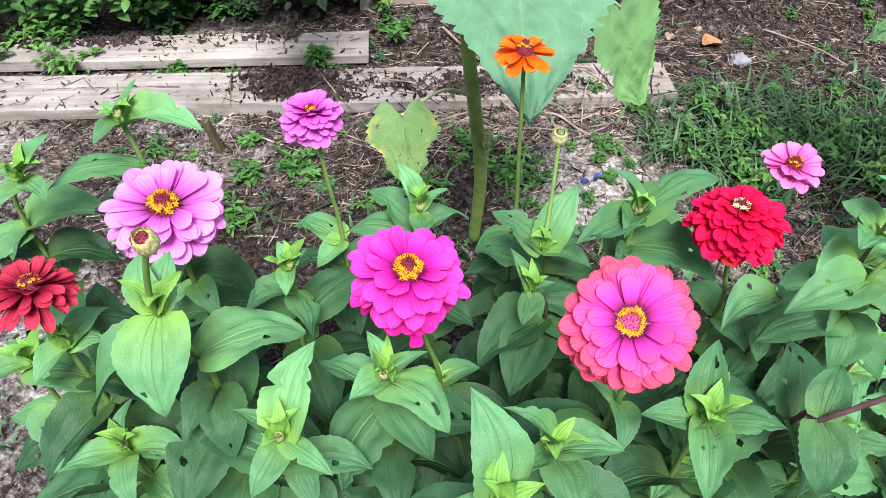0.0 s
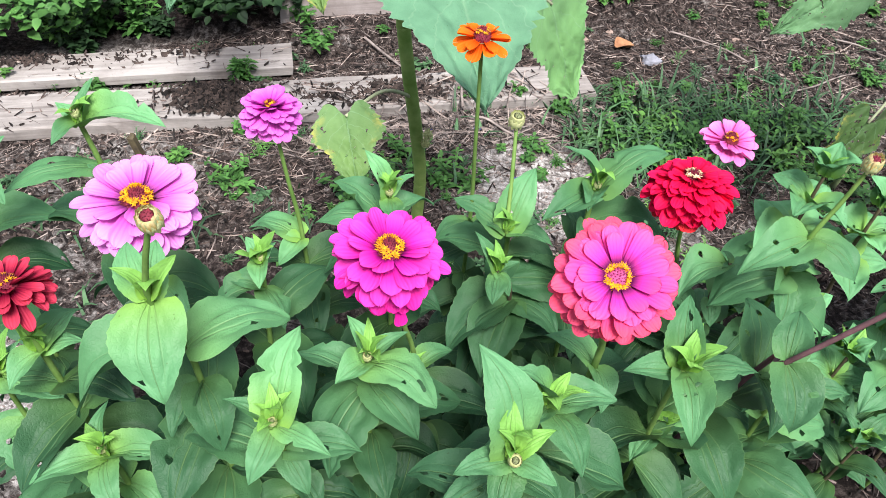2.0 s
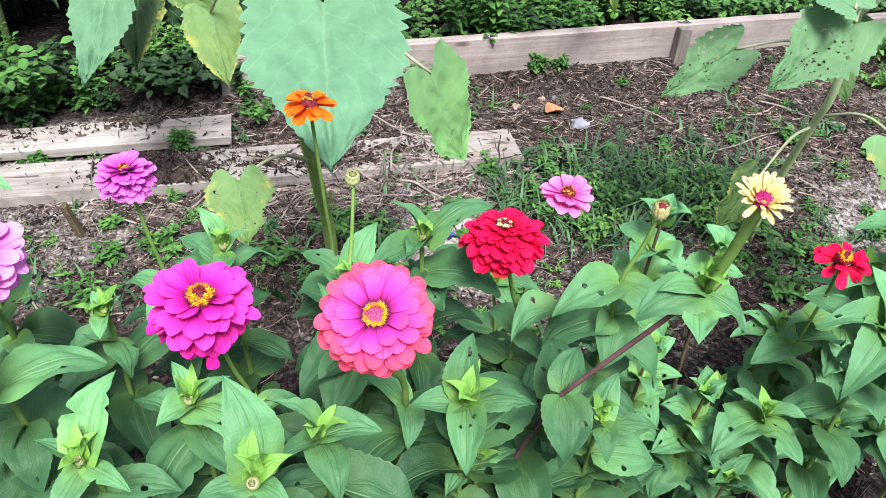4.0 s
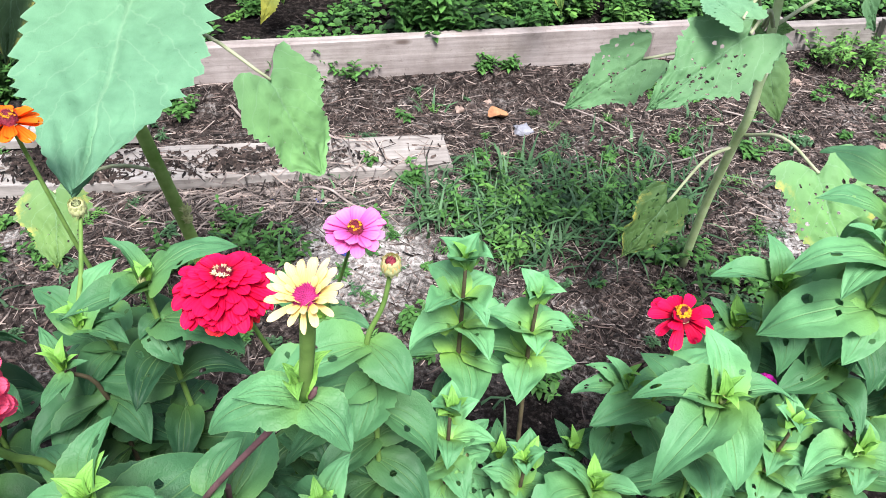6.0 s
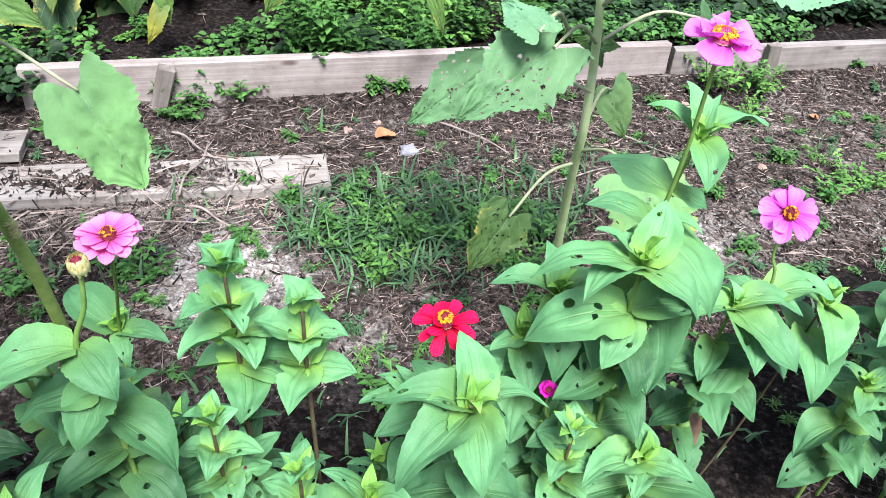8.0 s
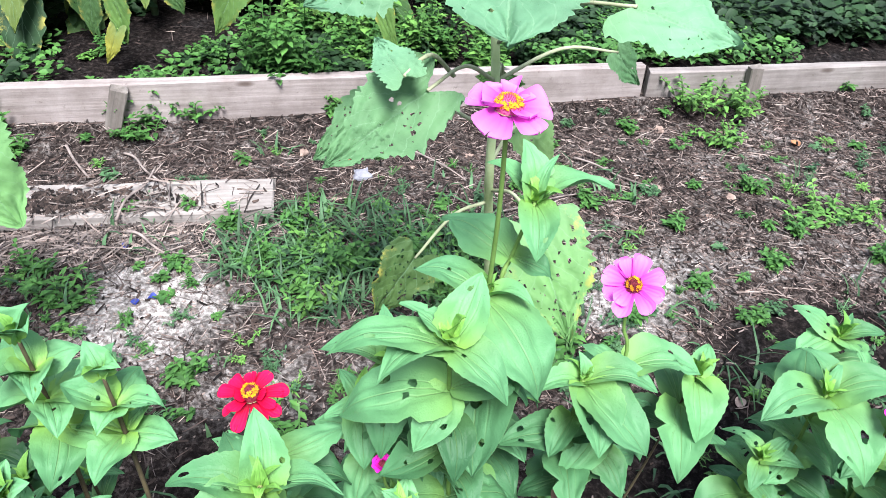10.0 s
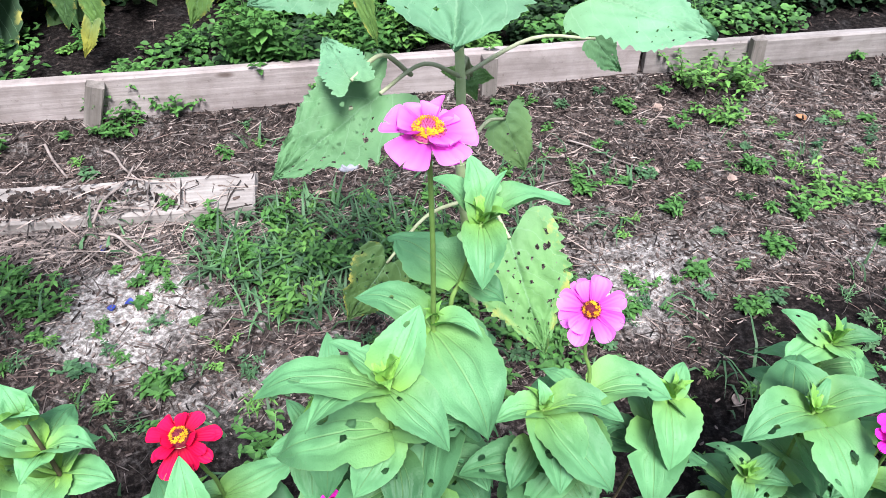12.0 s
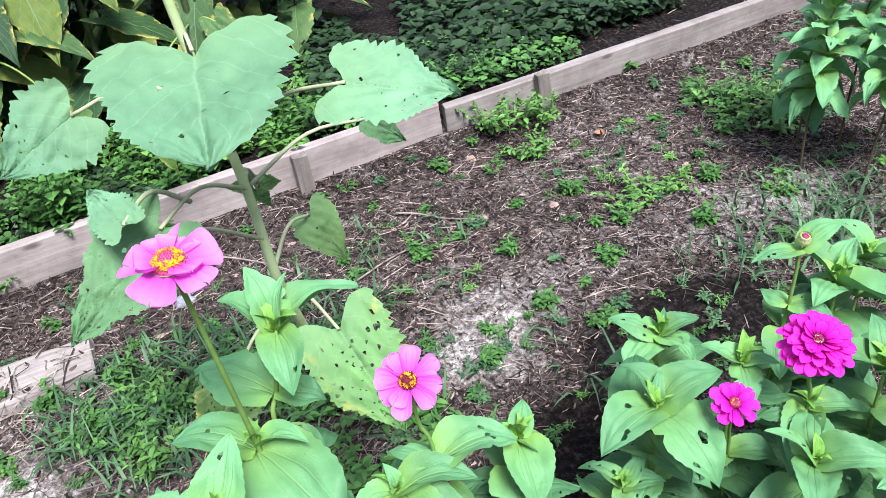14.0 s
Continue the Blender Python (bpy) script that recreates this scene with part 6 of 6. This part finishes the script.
zinnia(240, "leafy green zinnia shoot without a flower", (0.922, 0.801), [(0.902, 0.761, 0.547, ((111, 47, 0.067, 0.35), (174, 4, 0.084, 0.38), (-90, -36, 0.101, 0.42), (22, 16, 0.065, 0.40), )),
    (0.902, 0.770, 0.490, ((172, -14, 0.049, 0.50), (-15, -14, 0.066, 0.50), ))], fresh=0.80)
zinnia(241, "leafy green zinnia shoot with broad bright leaves", (0.984, 0.751), [(0.964, 0.691, 0.658, ((66, 39, 0.074, 0.50), (-146, -11, 0.078, 0.45), (-172, 1, 0.115, 0.36), (-32, -21, 0.077, 0.50), (158, 26, 0.061, 0.40), )),
    (0.966, 0.700, 0.590, ((-118, -31, 0.073, 0.50), (-172, -19, 0.120, 0.50), (13, -19, 0.095, 0.45), ))], fresh=0.80)
plant, rng, off = zinnia(242, "leafy green zinnia shoot with broad bright leaves", (1.131, 0.818), [(1.111, 0.768, 0.544, ((115, 55, 0.033, 0.40), (-157, 2, 0.056, 0.45), (-4, 1, 0.081, 0.42), (-74, -30, 0.084, 0.55), (-39, -24, 0.105, 0.50), )),
    (1.110, 0.775, 0.480, ((-120, -26, 0.059, 0.50), (5, -9, 0.038, 0.45), ))], fresh=0.80, low=0.26)
withered = put_leaf(plant, rng, Vector((1.105, 0.750, 0.37)) - off, -60, -66, 0.048, 0.30, 0.0)
withered.data.materials[0] = DRIED
withered["label"] = "withered brown curled leaf hanging down"
zinnia(243, "leafy green zinnia shoot without a flower", (1.165, 0.835), [(1.252, 0.824, 0.510, ((66, 26, 0.045, 0.50), (-37, -19, 0.043, 0.50), (-88, -31, 0.078, 0.55), (158, 9, 0.052, 0.40), ))], fresh=0.80, low=0.40, stem=BROWN_STEM, thick=0.0018)
zinnia(244, "leafy green zinnia shoot above the lower leaves", (1.016, 0.878), [(1.036, 0.838, 0.724, ((111, 49, 0.067, 0.45), (59, 54, 0.055, 0.25), (19, 6, 0.088, 0.36), (136, 16, 0.073, 0.30), (-85, -29, 0.064, 0.50), )),
    (1.020, 0.830, 0.660, ((149, 9, 0.093, 0.55), (-15, -14, 0.050, 0.60), )),
    (1.010, 0.820, 0.600, ((-159, -19, 0.050, 0.50), (-25, -19, 0.051, 0.50), ))], fresh=0.80)
zinnia(245, "leafy green zinnia shoot without a flower", (1.028, 0.685), [(1.018, 0.655, 0.391, ((108, 47, 0.054, 0.50), (-155, 2, 0.083, 0.55), (-24, 4, 0.061, 0.50), (-109, -6, 0.055, 0.55), )),
    (1.020, 0.660, 0.340, ((-5, -4, 0.108, 0.40), (-167, -16, 0.085, 0.45), ))], fresh=0.80)
zinnia(246, "leafy green zinnia shoot without a flower", (1.525, 1.038), [(1.505, 1.008, 0.427, ((148, 14, 0.073, 0.42), (-3, 16, 0.058, 0.45), (55, 49, 0.038, 0.30), (-153, -21, 0.078, 0.50), (-67, -16, 0.070, 0.50), )),
    (1.505, 1.015, 0.370, ((141, -19, 0.089, 0.50), (3, -9, 0.100, 0.50), ))], fresh=0.80)
zinnia(247, "leafy green zinnia shoot without a flower", (1.455, 0.906), [(1.435, 0.866, 0.455, ((114, 26, 0.066, 0.50), (4, 16, 0.090, 0.50), (-154, -6, 0.099, 0.48), (-70, -25, 0.115, 0.50), (59, 49, 0.046, 0.30), )),
    (1.435, 0.875, 0.400, ((78, 11, 0.124, 0.50), (-69, -21, 0.076, 0.50), ))], fresh=0.80)
zinnia(248, "leafy green zinnia shoot without a flower", (1.408, 0.886), [(1.388, 0.856, 0.330, ((137, 11, 0.061, 0.40), (29, 39, 0.056, 0.35), (-15, 10, 0.056, 0.40), (-114, -21, 0.048, 0.45), ))], fresh=0.80)
zinnia(249, "leafy green zinnia shoot without a flower", (1.563, 0.897), [(1.543, 0.867, 0.490, ((80, 49, 0.022, 0.35), (139, 14, 0.052, 0.45), (-28, 10, 0.041, 0.45), (-108, -16, 0.058, 0.50), )),
    (1.540, 0.875, 0.430, ((116, -9, 0.030, 0.50), (-13, -9, 0.074, 0.50), ))], fresh=0.80)
plant, rng, off = zinnia(250, "zinnia shoot with a small pink-tipped bud between two leaves", (1.643, 0.950), [(1.643, 0.930, 0.590, ((-179, -1, 0.065, 0.40), (9, 16, 0.061, 0.45), )),
    (1.643, 0.935, 0.500, ((123, 6, 0.039, 0.50), (-37, -9, 0.057, 0.45), ))], tip=(1.643, 0.929, 0.600), thick=0.0024, fresh=0.80)
bud(plant, rng, Vector((1.643, 0.928, 0.603)) - off, (0.0, -0.3, 1.0), 0.0080, DISC_PINK)
zinnia(251, "leafy green zinnia shoot without a flower", (1.72, 0.98), [(1.72, 0.95, 0.50, ((37, 40, 0.07, 0.4), (127, 15, 0.09, 0.45), (217, 20, 0.085, 0.42), (307, -5, 0.09, 0.48))), (1.72, 0.95, 0.45, ((82, -15, 0.1, 0.5), (262, -15, 0.1, 0.5)))])
zinnia(252, "leafy green zinnia shoot without a flower", (1.70, 0.85), [(1.70, 0.82, 0.47, ((74, 40, 0.07, 0.4), (164, 15, 0.09, 0.45), (254, 20, 0.085, 0.42), (344, -5, 0.09, 0.48))), (1.70, 0.82, 0.41, ((119, -15, 0.1, 0.5), (299, -15, 0.1, 0.5)))])
zinnia(253, "leafy green zinnia shoot without a flower", (1.80, 1.03), [(1.80, 1.00, 0.48, ((111, 40, 0.07, 0.4), (201, 15, 0.09, 0.45), (291, 20, 0.085, 0.42), (381, -5, 0.09, 0.48))), (1.80, 1.00, 0.42, ((156, -15, 0.1, 0.5), (336, -15, 0.1, 0.5)))])
zinnia(254, "leafy green zinnia shoot without a flower", (1.58, 0.79), [(1.58, 0.76, 0.42, ((148, 40, 0.07, 0.4), (238, 15, 0.09, 0.45), (328, 20, 0.085, 0.42), (418, -5, 0.09, 0.48))), (1.58, 0.77, 0.36, ((193, -15, 0.1, 0.5), (373, -15, 0.1, 0.5)))])
zinnia(255, "leafy green zinnia shoot without a flower", (1.66, 0.73), [(1.66, 0.70, 0.40, ((185, 40, 0.07, 0.4), (275, 15, 0.09, 0.45), (365, 20, 0.085, 0.42), (455, -5, 0.09, 0.48))), (1.66, 0.70, 0.35, ((230, -15, 0.1, 0.5), (410, -15, 0.1, 0.5)))])
zinnia(256, "leafy green zinnia shoot without a flower", (1.78, 0.88), [(1.78, 0.85, 0.44, ((222, 40, 0.07, 0.4), (312, 15, 0.09, 0.45), (402, 20, 0.085, 0.42), (492, -5, 0.09, 0.48))), (1.78, 0.85, 0.39, ((267, -15, 0.1, 0.5), (447, -15, 0.1, 0.5)))])
zinnia(257, "bushy zinnia shoot with small crinkled leaves", (0.544, 0.724), [(0.534, 0.694, 0.602, ((156, 45, 0.047, 0.55), (229, 46, 0.045, 0.55), (325, 52, 0.05, 0.55), (417, 58, 0.045, 0.55))),
    (0.534, 0.698, 0.554, ((301, 41, 0.061, 0.55), (407, 30, 0.057, 0.55), (505, 47, 0.059, 0.55), (591, 45, 0.07, 0.55))),
    (0.534, 0.702, 0.506, ((16, 14, 0.085, 0.55), (108, 19, 0.086, 0.55), (211, 24, 0.072, 0.55), (306, 27, 0.065, 0.55))),
    (0.534, 0.706, 0.458, ((284, 8, 0.083, 0.55), (368, -3, 0.088, 0.55), (462, 0, 0.083, 0.55), (528, -5, 0.094, 0.55)))], stem=BROWN_STEM, fill=False, fresh=1.2, size=0.92, droop=26)
zinnia(258, "bushy zinnia shoot with small crinkled leaves", (0.625, 0.718), [(0.615, 0.688, 0.565, ((142, 55, 0.046, 0.55), (244, 51, 0.042, 0.55), (340, 50, 0.043, 0.55), (430, 55, 0.041, 0.55))),
    (0.615, 0.692, 0.517, ((175, 43, 0.065, 0.55), (274, 44, 0.051, 0.55), (365, 29, 0.058, 0.55), (442, 30, 0.061, 0.55))),
    (0.615, 0.696, 0.469, ((69, 15, 0.068, 0.55), (170, 15, 0.074, 0.55), (260, 21, 0.069, 0.55), (360, 22, 0.064, 0.55)))], stem=BROWN_STEM, fill=False, fresh=1.2, size=0.92, droop=26)
zinnia(259, "bushy yellowish green zinnia shoot", (0.540, 0.630), [(0.530, 0.600, 0.470, ((204, 50, 0.041, 0.55), (300, 62, 0.037, 0.55), (369, 46, 0.041, 0.55), (454, 54, 0.043, 0.55))),
    (0.530, 0.604, 0.422, ((105, 39, 0.045, 0.55), (192, 33, 0.051, 0.55), (273, 41, 0.051, 0.55), (359, 38, 0.057, 0.55))),
    (0.530, 0.608, 0.374, ((101, 18, 0.072, 0.55), (214, 24, 0.071, 0.55), (300, 18, 0.056, 0.55), (384, 22, 0.061, 0.55))),
    (0.530, 0.612, 0.326, ((78, 3, 0.069, 0.55), (164, 3, 0.082, 0.55), (263, 0, 0.069, 0.55), (349, -1, 0.068, 0.55))),
    (0.530, 0.616, 0.278, ((172, -13, 0.082, 0.55), (281, -8, 0.09, 0.55), (370, -15, 0.09, 0.55), (450, -11, 0.081, 0.55)))], stem=BROWN_STEM, fill=False, fresh=0.85, size=0.92, droop=26)
zinnia(260, "bushy zinnia shoot with small crinkled leaves", (0.630, 0.630), [(0.620, 0.600, 0.390, ((349, 64, 0.044, 0.55), (444, 49, 0.047, 0.55), (513, 50, 0.04, 0.55), (626, 48, 0.046, 0.55))),
    (0.620, 0.604, 0.342, ((343, 39, 0.045, 0.55), (440, 28, 0.059, 0.55), (532, 46, 0.057, 0.55), (635, 31, 0.046, 0.55))),
    (0.620, 0.608, 0.294, ((206, 25, 0.062, 0.55), (307, 29, 0.064, 0.55), (384, 14, 0.064, 0.55), (486, 23, 0.061, 0.55))),
    (0.620, 0.612, 0.246, ((230, 6, 0.08, 0.55), (314, 1, 0.074, 0.55), (419, 0, 0.075, 0.55), (507, 11, 0.071, 0.55)))], stem=BROWN_STEM, fill=False, fresh=0.85, size=0.92, droop=26)
zinnia(261, "bushy zinnia shoot with small crinkled leaves", (0.940, 0.690), [(0.930, 0.660, 0.420, ((91, 49, 0.046, 0.55), (169, 57, 0.045, 0.55), (260, 50, 0.037, 0.55), (337, 59, 0.041, 0.55))),
    (0.930, 0.664, 0.372, ((68, 33, 0.051, 0.55), (140, 40, 0.054, 0.55), (239, 33, 0.049, 0.55), (319, 34, 0.047, 0.55))),
    (0.930, 0.668, 0.324, ((73, 30, 0.057, 0.55), (135, 15, 0.067, 0.55), (248, 11, 0.065, 0.55), (314, 21, 0.066, 0.55))),
    (0.930, 0.672, 0.276, ((347, 10, 0.083, 0.55), (457, -5, 0.074, 0.55), (549, 1, 0.081, 0.55), (626, 9, 0.074, 0.55)))], stem=BROWN_STEM, fill=False, fresh=0.85, size=0.92, droop=26)
for n, (x, y, z) in enumerate(((2.34, 1.88, 0.50), (2.49, 1.94, 0.56), (2.46, 1.78, 0.50), (2.58, 1.86, 0.46), (2.38, 1.98, 0.44))):
    far = random.Random(262 + n)
    turn = far.uniform(0, 90)
    tiers = [(x + far.uniform(-0.01, 0.01), y, z - 0.04 * k, tuple((turn + 45 * k + 90 * q + far.uniform(-12, 12), 52 - 15 * k + far.uniform(-8, 8), 0.045 + 0.011 * k + far.uniform(0, 0.02), far.uniform(0.40, 0.52)) for q in range(4))) for k in range(7)]
    zinnia(262 + n, "bushy pale green plant at the far end of the bed", (x, y + 0.02), tiers, stem=BROWN_STEM, fill=False, fresh=1.9)
for n, (x, y, z) in enumerate(((0.40, 0.60, 0.34), (0.47, 0.66, 0.30), (0.52, 0.74, 0.30), (0.60, 0.69, 0.27), (0.67, 0.64, 0.25), (0.57, 0.62, 0.24), (0.43, 0.74, 0.28), (0.70, 0.72, 0.26), (0.36, 0.72, 0.30), (0.66, 0.54, 0.28), (0.50, 0.50, 0.36), (0.86, 0.66, 0.26))):
    low = random.Random(900 + n)
    turn = low.uniform(0, 180)
    tiers = [(x, y + 0.004 * k, z - 0.05 * k, tuple((turn + 90 * k + q * (90 if k == 0 else 180), low.uniform(25, 50) - 22 * k, low.uniform(0.045, 0.065) + 0.014 * k, low.uniform(0.30, 0.42)) for q in range(4 if k == 0 else 2))) for k in range(4)]
    # low fresh value paints these shoots as shaded by the leaves above
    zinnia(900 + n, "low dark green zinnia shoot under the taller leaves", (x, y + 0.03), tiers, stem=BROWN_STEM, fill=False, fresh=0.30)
for ob in [o for o in scene.objects if o.name.startswith("flower_head") and (o.matrix_world.translation - Vector((0.048, 0.433, 0.689))).length < 0.01 or o.name == "flower_head.001"][:1]:
    child("petal", petal(0.020, 0.012, -0.3, 0.1, MAGENTA_LOW), ob, Matrix.Translation((0.012, -0.030, -0.026)) @ Matrix.Rotation(-1.2, 4, 'Z') @ Matrix.Rotation(0.8, 4, 'Y'), "torn petal hanging by a thread")
